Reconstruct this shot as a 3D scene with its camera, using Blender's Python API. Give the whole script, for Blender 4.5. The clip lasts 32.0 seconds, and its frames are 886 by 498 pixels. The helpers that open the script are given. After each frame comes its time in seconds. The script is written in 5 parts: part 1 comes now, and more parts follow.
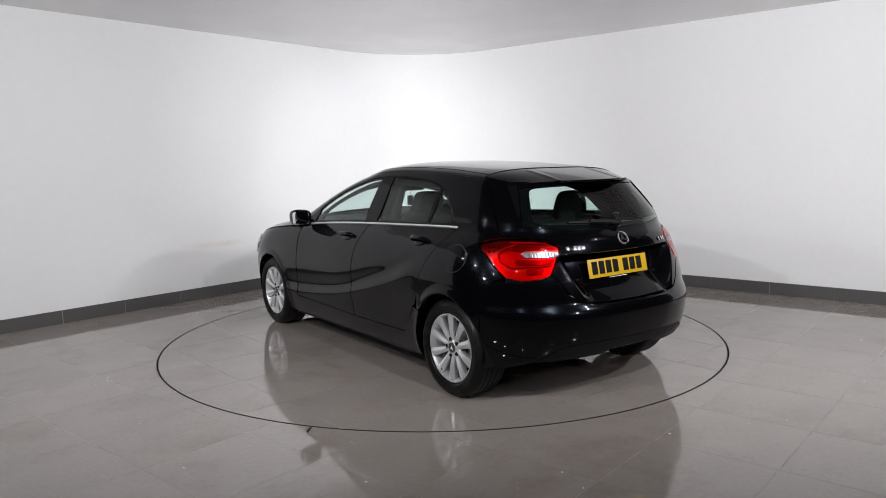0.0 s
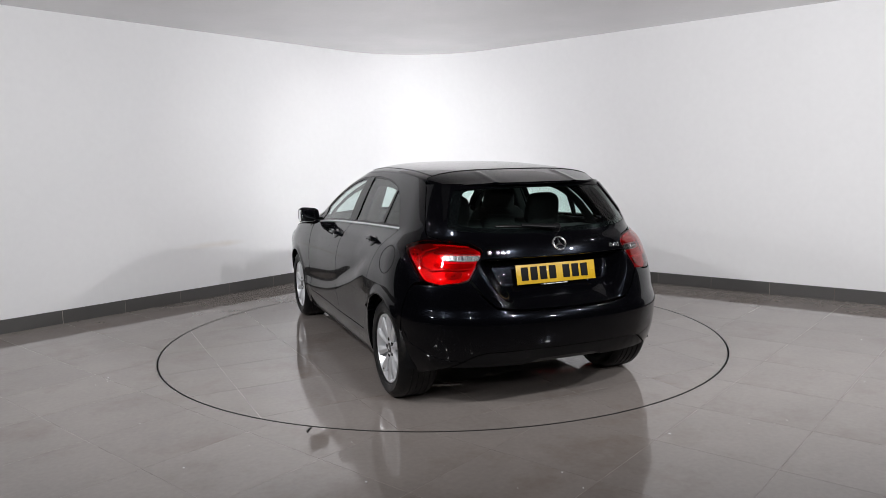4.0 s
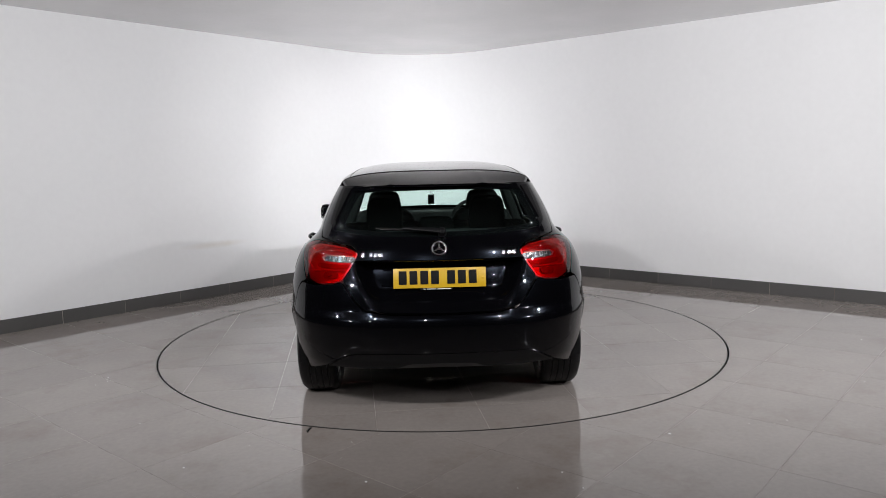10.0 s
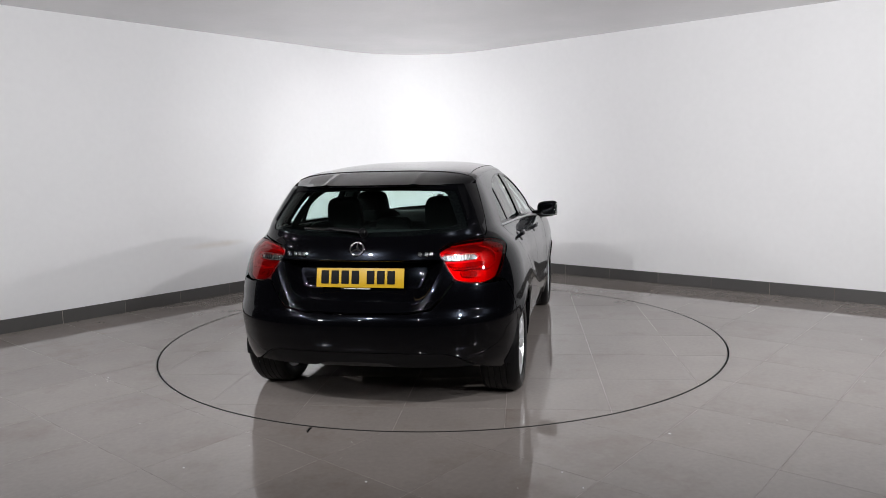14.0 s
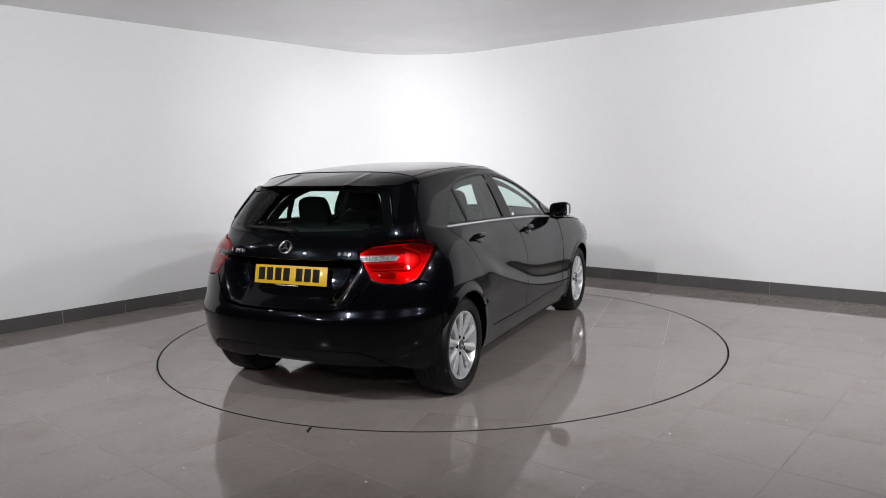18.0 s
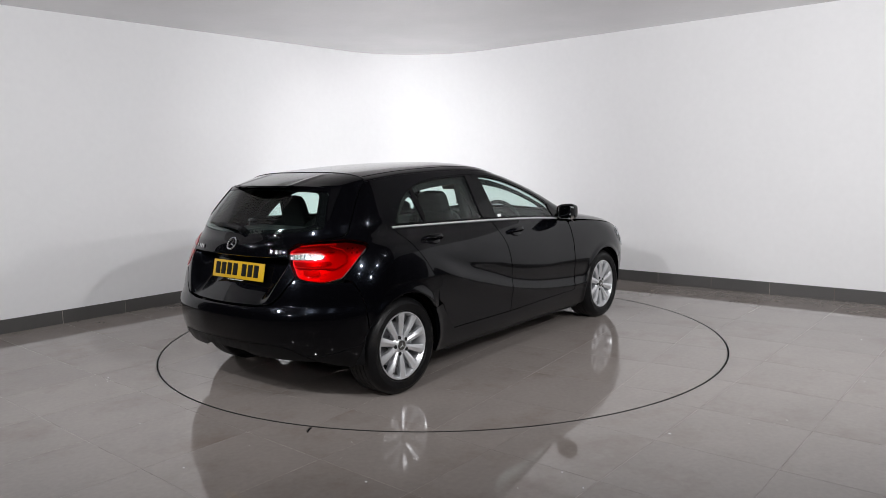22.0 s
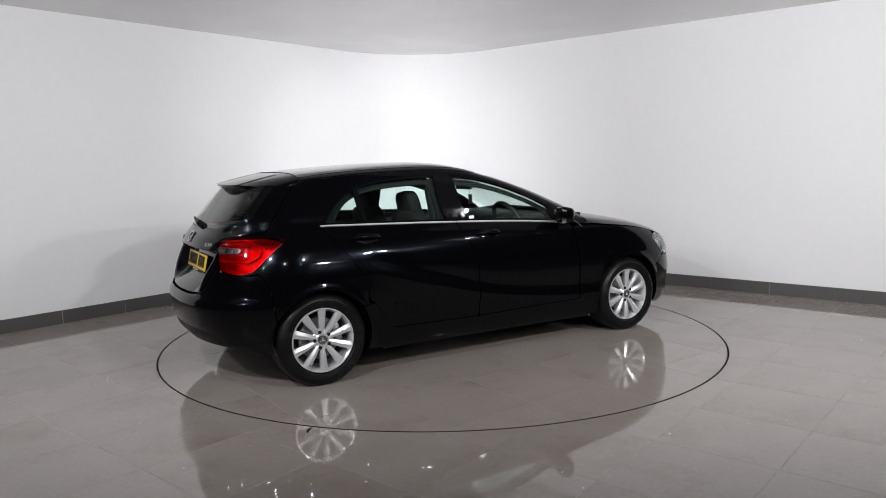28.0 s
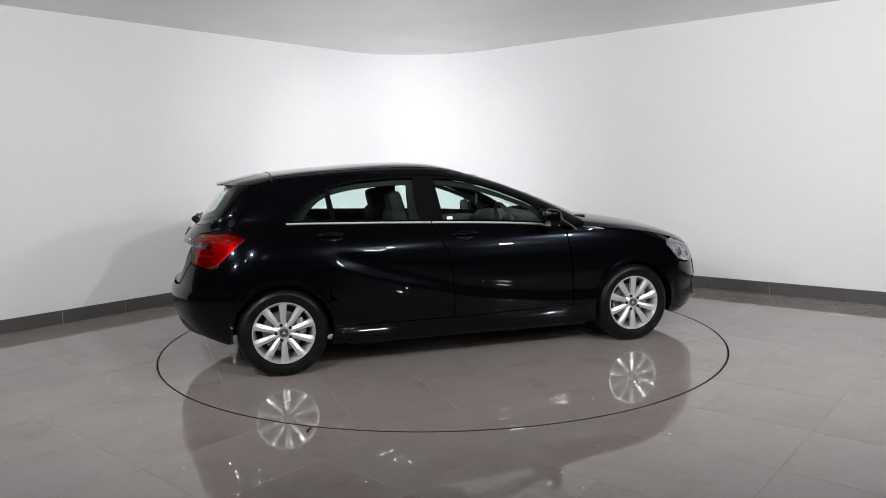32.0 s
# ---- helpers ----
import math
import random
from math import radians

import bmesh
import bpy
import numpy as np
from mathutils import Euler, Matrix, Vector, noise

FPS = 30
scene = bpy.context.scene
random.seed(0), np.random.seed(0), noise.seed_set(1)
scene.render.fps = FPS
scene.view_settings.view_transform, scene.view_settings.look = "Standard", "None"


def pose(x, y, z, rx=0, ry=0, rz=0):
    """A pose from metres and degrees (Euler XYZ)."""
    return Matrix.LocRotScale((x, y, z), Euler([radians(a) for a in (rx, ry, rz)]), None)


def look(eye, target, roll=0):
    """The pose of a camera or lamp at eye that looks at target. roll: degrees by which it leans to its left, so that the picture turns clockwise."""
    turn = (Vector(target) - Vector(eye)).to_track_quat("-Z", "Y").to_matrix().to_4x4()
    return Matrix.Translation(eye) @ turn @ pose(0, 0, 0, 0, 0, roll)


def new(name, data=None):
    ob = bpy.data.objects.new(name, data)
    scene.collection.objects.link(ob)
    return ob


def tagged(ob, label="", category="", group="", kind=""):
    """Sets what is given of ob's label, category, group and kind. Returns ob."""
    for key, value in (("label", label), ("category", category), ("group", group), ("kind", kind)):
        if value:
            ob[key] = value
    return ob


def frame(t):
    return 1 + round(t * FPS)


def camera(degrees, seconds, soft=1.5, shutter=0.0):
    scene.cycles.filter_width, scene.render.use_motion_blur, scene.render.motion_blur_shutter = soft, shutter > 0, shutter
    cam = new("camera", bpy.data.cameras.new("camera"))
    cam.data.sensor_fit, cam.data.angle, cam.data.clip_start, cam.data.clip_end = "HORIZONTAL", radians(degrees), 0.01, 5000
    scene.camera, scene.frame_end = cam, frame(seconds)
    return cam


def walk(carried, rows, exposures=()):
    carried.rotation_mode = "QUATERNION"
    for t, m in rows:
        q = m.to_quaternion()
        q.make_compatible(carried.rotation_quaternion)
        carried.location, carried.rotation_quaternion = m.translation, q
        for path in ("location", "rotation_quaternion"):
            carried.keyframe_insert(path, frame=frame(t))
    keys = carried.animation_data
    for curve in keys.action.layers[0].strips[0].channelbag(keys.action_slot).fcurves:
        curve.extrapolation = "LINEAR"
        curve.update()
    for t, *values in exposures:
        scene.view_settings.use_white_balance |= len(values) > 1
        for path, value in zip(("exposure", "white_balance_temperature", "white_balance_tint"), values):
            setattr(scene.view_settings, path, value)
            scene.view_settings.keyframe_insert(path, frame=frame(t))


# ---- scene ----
cam = camera(62.7, 32.0, soft=0.5)
EYE, AIM = Vector((0.0, -5.967, 1.437)), Vector((0.0031, 0.9927, -0.1209))
SHOT = look(EYE, EYE + AIM, -1.226)
walk(cam, [(0.0, SHOT), (32.0, SHOT)], exposures=[(0.0, 0.0), (32.0, 0.0)])

# ---- plan ----
TURN = radians(49.6)                                    # the tile grid and the walls
UX, UY = math.cos(TURN), math.sin(TURN)
WALL_L, WALL_R, CEIL = -3.17, 3.25, 2.845               # left wall v, right wall u, ceiling height
REACH_U, REACH_V = -7.5, 8.5                            # the unseen dark end walls, added behind the camera
WHITE_U, WHITE_V = -3.3, 4.0                            # where the white walls end
R_TABLE, R_HOLE = 2.226, 2.2365
TABLE_TILT = radians(5.55)                              # the table's tiles against the car


def uv(u, v, z=0.0):
    """World point from the room's own axes: u along the left wall, v along the right wall."""
    return Vector((u * UX + v * UY, u * UY - v * UX, z))


def heading(t):
    """The table's turn at t seconds."""
    return 1.2419 - 0.0592 * (t - 16.0)


# ---- light ----
world = bpy.data.worlds.new("world")
world.use_nodes = True
world.node_tree.nodes["Background"].inputs[0].default_value = (0.02, 0.02, 0.022, 1)
world.node_tree.nodes["Background"].inputs[1].default_value = 0.3
scene.world = world


def spot(name, eye, target, watts, size, blend, radius, colour=(0.99, 0.985, 1.0)):
    data = bpy.data.lights.new(name, "SPOT")
    data.energy, data.spot_size, data.spot_blend, data.shadow_soft_size, data.color = watts, radians(size), blend, radius, colour
    ob = new(name, data)
    ob.matrix_world = look(eye, target)
    return ob


def softbox(name, eye, target, watts, w, h, colour=(0.99, 0.985, 1.0)):
    data = bpy.data.lights.new(name, "AREA")
    data.shape, data.size, data.size_y, data.energy, data.color = "ELLIPSE", w, h, watts, colour
    ob = new(name, data)
    ob.matrix_world = look(eye, target)
    return ob


softbox("softbox_lamp", (4.1, -5.0, 2.40), (-0.6, 2.0, 1.3), 36, 0.22, 0.22)
softbox("softbox_lamp", (-3.9, -5.2, 2.40), (0.6, 2.0, 1.3), 28, 0.22, 0.22)
for x, y, watts, tx, ty in ((-3.6, -3.4, 150, -0.6, 2.6), (-1.7, -4.2, 300, -0.6, 2.6), (1.7, -4.2, 285, 0.6, 2.6), (3.7, -3.4, 375, 2.3, 2.0)):
    spot("ceiling_spot", (x, y, 2.76), (tx, ty, 0.9), watts, 125, 1.0, 0.05)
spot("corner_spot", (0.35, -2.9, 2.12), (-0.74, 4.3, 1.60), 225, 58, 1.0, 0.03)
spot("corner_spot", (-1.0, -2.9, 2.12), (-0.56, 4.3, 1.60), 212, 58, 1.0, 0.03)
spot("corner_spot", (0.0, -0.2, 2.78), (-0.55, 4.2, 0.75), 108, 66, 1.0, 0.05)
spot("corner_spot", (-0.8, -0.2, 2.78), (-0.60, 4.2, 0.75), 104, 66, 1.0, 0.05)
for x, y in ((-2.9, -1.6), (2.9, -1.7), (-4.4, -1.4)):
    spot("small_spot", (x, y, 2.78), (0.2 * x, 0.5, 0.0), 24, 130, 1.0, 0.04)
for x, y, watts in ((-0.2, -5.2, 55), (2.4, -5.6, 75), (-2.6, -5.5, 48)):
    spot("small_spot", (x, y, 2.78), (1.1 * x, -3.2, 0.0), watts, 110, 1.0, 0.04)

# ---- materials ----


def material(name, colour, rough=0.5, metal=0.0, vary=0.0, scale=6.0, bump=0.0, bump_scale=120.0, piece=0.0, island=0.0, **extra):
    """A Principled surface with colour variation at two scales, grain and a difference from piece to piece."""
    m = bpy.data.materials.new(name)
    m.use_nodes = True
    t, n = m.node_tree, m.node_tree.nodes
    b = n["Principled BSDF"]
    b.inputs["Base Color"].default_value = (*colour, 1)
    b.inputs["Roughness"].default_value, b.inputs["Metallic"].default_value = rough, metal
    for key, value in extra.items():
        b.inputs[key.replace("_", " ")].default_value = value
    coord = n.new("ShaderNodeTexCoord")
    place = coord.outputs["Object"]
    if piece:
        who, far, shift = n.new("ShaderNodeObjectInfo"), n.new("ShaderNodeVectorMath"), n.new("ShaderNodeVectorMath")
        far.operation, shift.operation = "SCALE", "ADD"
        far.inputs[0].default_value = (37.0, 71.0, 0.0)
        t.links.new(who.outputs["Random"], far.inputs["Scale"])
        t.links.new(place, shift.inputs[0])
        t.links.new(far.outputs[0], shift.inputs[1])
        place = shift.outputs[0]
    if vary or piece:
        big, fine = n.new("ShaderNodeTexNoise"), n.new("ShaderNodeTexNoise")
        big.inputs["Scale"].default_value, fine.inputs["Scale"].default_value = scale, scale * 14
        big.inputs["Detail"].default_value = fine.inputs["Detail"].default_value = 5
        for tex in (big, fine):
            t.links.new(place, tex.inputs["Vector"])
        add = n.new("ShaderNodeMath")
        add.operation = "ADD"
        t.links.new(big.outputs["Fac"], add.inputs[0])
        t.links.new(fine.outputs["Fac"], add.inputs[1])
        span = n.new("ShaderNodeMapRange")
        span.inputs[1].default_value, span.inputs[2].default_value = 0.6, 1.4
        span.inputs[3].default_value, span.inputs[4].default_value = 1 - vary, 1 + vary
        t.links.new(add.outputs[0], span.inputs[0])
        value = span.outputs[0]
        if piece:
            info, scatter, mul = n.new("ShaderNodeObjectInfo"), n.new("ShaderNodeMapRange"), n.new("ShaderNodeMath")
            scatter.inputs[3].default_value, scatter.inputs[4].default_value = 1 - piece, 1 + piece
            mul.operation = "MULTIPLY"
            t.links.new(info.outputs["Random"], scatter.inputs[0])
            t.links.new(scatter.outputs[0], mul.inputs[0])
            t.links.new(value, mul.inputs[1])
            value = mul.outputs[0]
        mix = n.new("ShaderNodeVectorMath")
        mix.operation = "SCALE"
        mix.inputs[0].default_value = colour
        t.links.new(value, mix.inputs["Scale"])
        t.links.new(mix.outputs[0], b.inputs["Base Color"])
        wear = n.new("ShaderNodeMapRange")
        wear.inputs[1].default_value, wear.inputs[2].default_value = 0.3, 0.7
        wear.inputs[3].default_value, wear.inputs[4].default_value = rough * 0.8, rough * 1.25
        t.links.new(big.outputs["Fac"], wear.inputs[0])
        t.links.new(wear.outputs[0], b.inputs["Roughness"])
    if bump:
        grain, relief = n.new("ShaderNodeTexNoise"), n.new("ShaderNodeBump")
        grain.inputs["Scale"].default_value, grain.inputs["Detail"].default_value = bump_scale, 4
        relief.inputs["Strength"].default_value, relief.inputs["Distance"].default_value = bump, 0.004
        t.links.new(place, grain.inputs["Vector"])
        t.links.new(grain.outputs["Fac"], relief.inputs["Height"])
        t.links.new(relief.outputs[0], b.inputs["Normal"])
    return m


def grime(m, colour, scale, start, full, strength):
    """Worn patches of another colour on a surface, from its own noise."""
    t, n = m.node_tree, m.node_tree.nodes
    b = n["Principled BSDF"]
    old = b.inputs["Base Color"].links[0].from_socket
    where = next(k for k in n if k.bl_idname == "ShaderNodeTexNoise").inputs["Vector"].links[0].from_socket
    tex, mask, mix = n.new("ShaderNodeTexNoise"), n.new("ShaderNodeMapRange"), n.new("ShaderNodeMix")
    tex.inputs["Scale"].default_value, tex.inputs["Detail"].default_value, tex.inputs["Roughness"].default_value = scale, 9.0, 0.68
    mask.inputs[1].default_value, mask.inputs[2].default_value, mask.inputs[3].default_value, mask.inputs[4].default_value = start, full, 0.0, strength
    mix.data_type = "RGBA"
    t.links.new(where, tex.inputs["Vector"])
    t.links.new(tex.outputs["Fac"], mask.inputs[0])
    t.links.new(mask.outputs[0], mix.inputs["Factor"])
    t.links.new(old, mix.inputs["A"])
    mix.inputs["B"].default_value = (*colour, 1)
    t.links.new(mix.outputs["Result"], b.inputs["Base Color"])


def faceted(name, colour, rough, scale, depth):
    """A moulded lamp reflector: many small tilted mirrors."""
    m = material(name, colour, rough, metal=1.0)
    t, n = m.node_tree, m.node_tree.nodes
    coord, cells, relief = n.new("ShaderNodeTexCoord"), n.new("ShaderNodeTexVoronoi"), n.new("ShaderNodeBump")
    cells.inputs["Scale"].default_value = scale
    relief.inputs["Strength"].default_value, relief.inputs["Distance"].default_value = 1.0, depth
    t.links.new(coord.outputs["Object"], cells.inputs["Vector"])
    t.links.new(cells.outputs["Distance"], relief.inputs["Height"])
    t.links.new(relief.outputs[0], n["Principled BSDF"].inputs["Normal"])
    return m


def glass(name, tint, gloss=1.0, rough=0.0):
    """A tinted pane: light passes straight through, Fresnel gives the gloss."""
    m = bpy.data.materials.new(name)
    m.use_nodes = True
    t, n = m.node_tree, m.node_tree.nodes
    n.remove(n["Principled BSDF"])
    clear, shine, fres, mix = n.new("ShaderNodeBsdfTransparent"), n.new("ShaderNodeBsdfGlossy"), n.new("ShaderNodeLayerWeight"), n.new("ShaderNodeMixShader")
    clear.inputs[0].default_value = (*tint, 1)
    shine.inputs[0].default_value, shine.inputs["Roughness"].default_value = (gloss, gloss, gloss, 1), rough
    fres.inputs["Blend"].default_value = 0.5
    power, schlick = n.new("ShaderNodeMath"), n.new("ShaderNodeMath")
    power.operation, power.inputs[1].default_value = "POWER", 5.0
    schlick.operation, schlick.inputs[1].default_value, schlick.inputs[2].default_value = "MULTIPLY_ADD", 0.955, 0.042
    t.links.new(fres.outputs["Facing"], power.inputs[0])
    t.links.new(power.outputs[0], schlick.inputs[0])
    t.links.new(schlick.outputs[0], mix.inputs[0])
    t.links.new(clear.outputs[0], mix.inputs[1])
    t.links.new(shine.outputs[0], mix.inputs[2])
    t.links.new(mix.outputs[0], n["Material Output"].inputs[0])
    return m


WALL_WHITE = material("white_wall_paint", (0.80, 0.80, 0.81), 0.55, vary=0.02, scale=1.2, bump=0.05, bump_scale=90)


def smear(m, at, size, colour, strength):
    """A faint worn smear at one place of a wall, in world metres."""
    t, n = m.node_tree, m.node_tree.nodes
    b = n["Principled BSDF"]
    old = b.inputs["Base Color"].links[0].from_socket
    coord, shift, spread, length = n.new("ShaderNodeTexCoord"), n.new("ShaderNodeVectorMath"), n.new("ShaderNodeVectorMath"), n.new("ShaderNodeVectorMath")
    shift.operation, spread.operation, length.operation = "SUBTRACT", "MULTIPLY", "LENGTH"
    shift.inputs[1].default_value, spread.inputs[1].default_value = at, [1 / s for s in size]
    rough_noise, mask, mul, mix = n.new("ShaderNodeTexNoise"), n.new("ShaderNodeMapRange"), n.new("ShaderNodeMath"), n.new("ShaderNodeMix")
    rough_noise.inputs["Scale"].default_value, rough_noise.inputs["Detail"].default_value = 5.0, 6.0
    mask.inputs[1].default_value, mask.inputs[2].default_value, mask.inputs[3].default_value, mask.inputs[4].default_value = 0.0, 1.0, strength, 0.0
    mul.operation, mix.data_type = "MULTIPLY", "RGBA"
    t.links.new(coord.outputs["Object"], shift.inputs[0])
    t.links.new(shift.outputs[0], spread.inputs[0])
    t.links.new(spread.outputs[0], length.inputs[0])
    t.links.new(length.outputs["Value"], mask.inputs[0])
    t.links.new(coord.outputs["Object"], rough_noise.inputs["Vector"])
    t.links.new(mask.outputs[0], mul.inputs[0])
    t.links.new(rough_noise.outputs["Fac"], mul.inputs[1])
    t.links.new(mul.outputs[0], mix.inputs["Factor"])
    t.links.new(old, mix.inputs["A"])
    mix.inputs["B"].default_value = (*colour, 1)
    t.links.new(mix.outputs["Result"], b.inputs["Base Color"])


smear(WALL_WHITE, uv(-0.1, WALL_L, 0.575), (0.45, 0.45, 0.045), (0.60, 0.52, 0.42), 0.75)
CEILING_WHITE = material("white_ceiling_paint", (0.76, 0.75, 0.755), 0.17, vary=0.02, scale=1.5, Specular_IOR_Level=1.0)
# dark colour of the unseen ceiling part, added so the car's glass reflects less
CEILING_DARK = material("unseen_dark_ceiling", (0.055, 0.055, 0.057), 0.8, vary=0.05, scale=1.5, bump=0.04, bump_scale=70)
BLACKOUT = material("unseen_dark_wall", (0.012, 0.012, 0.013), 0.9, vary=0.2, scale=2)
PORCELAIN = material("grey_porcelain_tile", (0.246, 0.219, 0.203), 0.045, vary=0.10, scale=2.6, piece=0.035, bump=0.012, bump_scale=16, Specular_IOR_Level=0.72)
grime(PORCELAIN, (0.150, 0.112, 0.085), 1.7, 0.52, 0.74, 0.55)
grime(PORCELAIN, (0.30, 0.275, 0.25), 4.5, 0.60, 0.78, 0.35)
GROUT = material("pale_grey_grout", (0.40, 0.365, 0.33), 0.30, vary=0.3, scale=3.0)
grime(GROUT, (0.150, 0.122, 0.104), 0.8, 0.36, 0.56, 0.95)
PLINTH = material("dark_grey_skirting_tile", (0.085, 0.082, 0.080), 0.42, vary=0.03, scale=1.5, piece=0.05)
PIT = material("black_gap", (0.006, 0.006, 0.006), 0.8)
STEEL = material("dull_steel_edge", (0.16, 0.155, 0.15), 0.4, metal=0.9, vary=0.1)
PAINT = material("black_metallic_car_paint", (0.0012, 0.0012, 0.0017), 0.19, Specular_IOR_Level=0.046, Specular_Tint=(0.62, 0.74, 1.0, 1.0), Coat_Weight=0.72, Coat_Roughness=0.006, Coat_IOR=1.34)
TRIM = material("black_plastic_trim", (0.0035, 0.0035, 0.004), 0.42, vary=0.08, scale=20, Specular_IOR_Level=0.15)
GLOSS_BLACK = material("gloss_black_trim", (0.003, 0.003, 0.0035), 0.10, Specular_IOR_Level=0.15)
RUBBER = material("tyre_rubber", (0.0045, 0.0045, 0.005), 0.36, vary=0.15, scale=12, bump=0.12, bump_scale=60, Specular_IOR_Level=0.16)
grime(RUBBER, (0.030, 0.027, 0.023), 9.0, 0.56, 0.72, 0.6)
ALLOY = material("silver_alloy_paint", (0.70, 0.71, 0.73), 0.33, metal=0.7, Coat_Weight=0.4, Coat_Roughness=0.06)
CHROME = material("polished_chrome", (0.82, 0.83, 0.85), 0.10, metal=1.0)
SATIN = material("satin_aluminium_strip", (0.70, 0.71, 0.73), 0.38, metal=0.75)
IRON = material("dark_cast_iron", (0.05, 0.05, 0.052), 0.5, metal=0.6, vary=0.2, scale=15)
DISC = material("worn_brake_metal", (0.30, 0.30, 0.31), 0.42, metal=0.8, vary=0.3, scale=30)
CLOTH = material("dark_seat_cloth", (0.011, 0.0118, 0.0118), 0.85, vary=0.12, scale=14, Specular_IOR_Level=0.12)
CABIN = material("dark_cabin_plastic", (0.035, 0.038, 0.038), 0.6, vary=0.1, scale=12, Specular_IOR_Level=0.2)
LINING = material("grey_headliner_cloth", (0.16, 0.16, 0.155), 0.9, vary=0.05, scale=10)
YELLOW = material("yellow_reflective_plate", (0.52, 0.315, 0.006), 0.45, vary=0.04, scale=20, Coat_Weight=0.25)
INK = material("black_plate_ink", (0.008, 0.008, 0.008), 0.6, Specular_IOR_Level=0.1)
WHITE_INK = material("white_sticker_print", (0.75, 0.75, 0.75), 0.5)
RED_LENS = glass("red_lamp_lens", (0.74, 0.007, 0.014))
LAMP_BED = faceted("faceted_lamp_reflector", (0.48, 0.48, 0.48), 0.38, 130, 0.0003)
LAMP_SHADE = material("dark_lamp_housing", (0.22, 0.21, 0.21), 0.32, metal=0.5, vary=0.3, scale=40)
LAMP_WHITE = material("milky_light_guide", (0.45, 0.44, 0.44), 0.25, vary=0.05, scale=30)
LAMP_SILVER = faceted("silver_lamp_reflector", (0.17, 0.17, 0.173), 0.26, 110, 0.0009)
CLEAR = material("clear_lamp_plastic", (0.17, 0.165, 0.17), 0.12, metal=0.0, vary=0.2, scale=40)
LAMP_DARK = material("smoked_headlamp_inside", (0.30, 0.305, 0.315), 0.25, metal=0.5, vary=0.3, scale=30)
PANE = glass("green_tinted_glass", (0.86, 0.97, 0.94))
PRIVACY = glass("dark_tinted_glass", (0.80, 0.935, 0.895))
LAMP_GLASS = glass("clear_lamp_glass", (0.9, 0.92, 0.93))
MIRROR = material("mirror_glass", (0.8, 0.82, 0.82), 0.02, metal=1.0)

# ---- mesh helpers ----


def mesh_of(name, verts, faces, mat, normals=None, smooth=True):
    me = bpy.data.meshes.new(name)
    me.from_pydata([tuple(v) for v in verts], [], faces)
    me.materials.append(mat)
    if smooth:
        me.shade_smooth()
    if normals is not None:
        me.normals_split_custom_set_from_vertices([tuple(v) for v in normals])
    return me


def part(name, data, mat=None, parent=None, label=""):
    """Links a bmesh or a mesh as one object under a thing or a part."""
    if isinstance(data, bmesh.types.BMesh):
        me = bpy.data.meshes.new(name)
        bmesh.ops.recalc_face_normals(data, faces=data.faces)
        data.to_mesh(me)
        data.free()
        me.materials.append(mat)
        data = me
    ob = new(name, data)
    ob.parent = parent
    if label:
        tagged(ob, label)
    return ob


def smooth_all(bm, angle=40):
    bmesh.ops.recalc_face_normals(bm, faces=bm.faces)
    bm.normal_update()
    for f in bm.faces:
        f.smooth = True
    for e in bm.edges:
        if len(e.link_faces) == 2 and e.calc_face_angle(0) > radians(angle):
            e.smooth = False
    return bm


def block(sx, sy, sz, at=(0, 0, 0), bevel=0.0, turn=None, bm=None, segments=2):
    """A bevelled box, centred on at."""
    own = bmesh.new()
    bmesh.ops.create_cube(own, size=1.0)
    bmesh.ops.scale(own, vec=(sx, sy, sz), verts=own.verts)
    if bevel:
        bmesh.ops.bevel(own, geom=list(own.edges), offset=bevel, segments=segments, affect="EDGES", profile=0.5)
    m = Matrix.Translation(at) @ (turn if turn is not None else Matrix())
    bmesh.ops.transform(own, matrix=m, verts=own.verts)
    smooth_all(own)
    if bm is None:
        return own
    merge(bm, own)
    return bm


def merge(bm, other):
    me = bpy.data.meshes.new("joined")
    other.to_mesh(me)
    other.free()
    bm.from_mesh(me)
    bpy.data.meshes.remove(me)
    return bm


def lathe(profile, steps=64, axis="y"):
    """Turns a closed or open profile of (radius, along) round an axis."""
    bm = bmesh.new()
    rings = []
    for i in range(steps):
        a = 2 * math.pi * i / steps
        c, s = math.cos(a), math.sin(a)
        if axis == "y":
            rings.append([bm.verts.new((r * c, h, r * s)) for r, h in profile])
        elif axis == "x":
            rings.append([bm.verts.new((h, r * c, r * s)) for r, h in profile])
        else:
            rings.append([bm.verts.new((r * c, r * s, h)) for r, h in profile])
    for i in range(steps):
        p, q = rings[i], rings[(i + 1) % steps]
        for j in range(len(profile) - 1):
            bm.faces.new((p[j], p[j + 1], q[j + 1], q[j]))
    bmesh.ops.remove_doubles(bm, verts=bm.verts, dist=1e-5)
    return smooth_all(bm, 35)


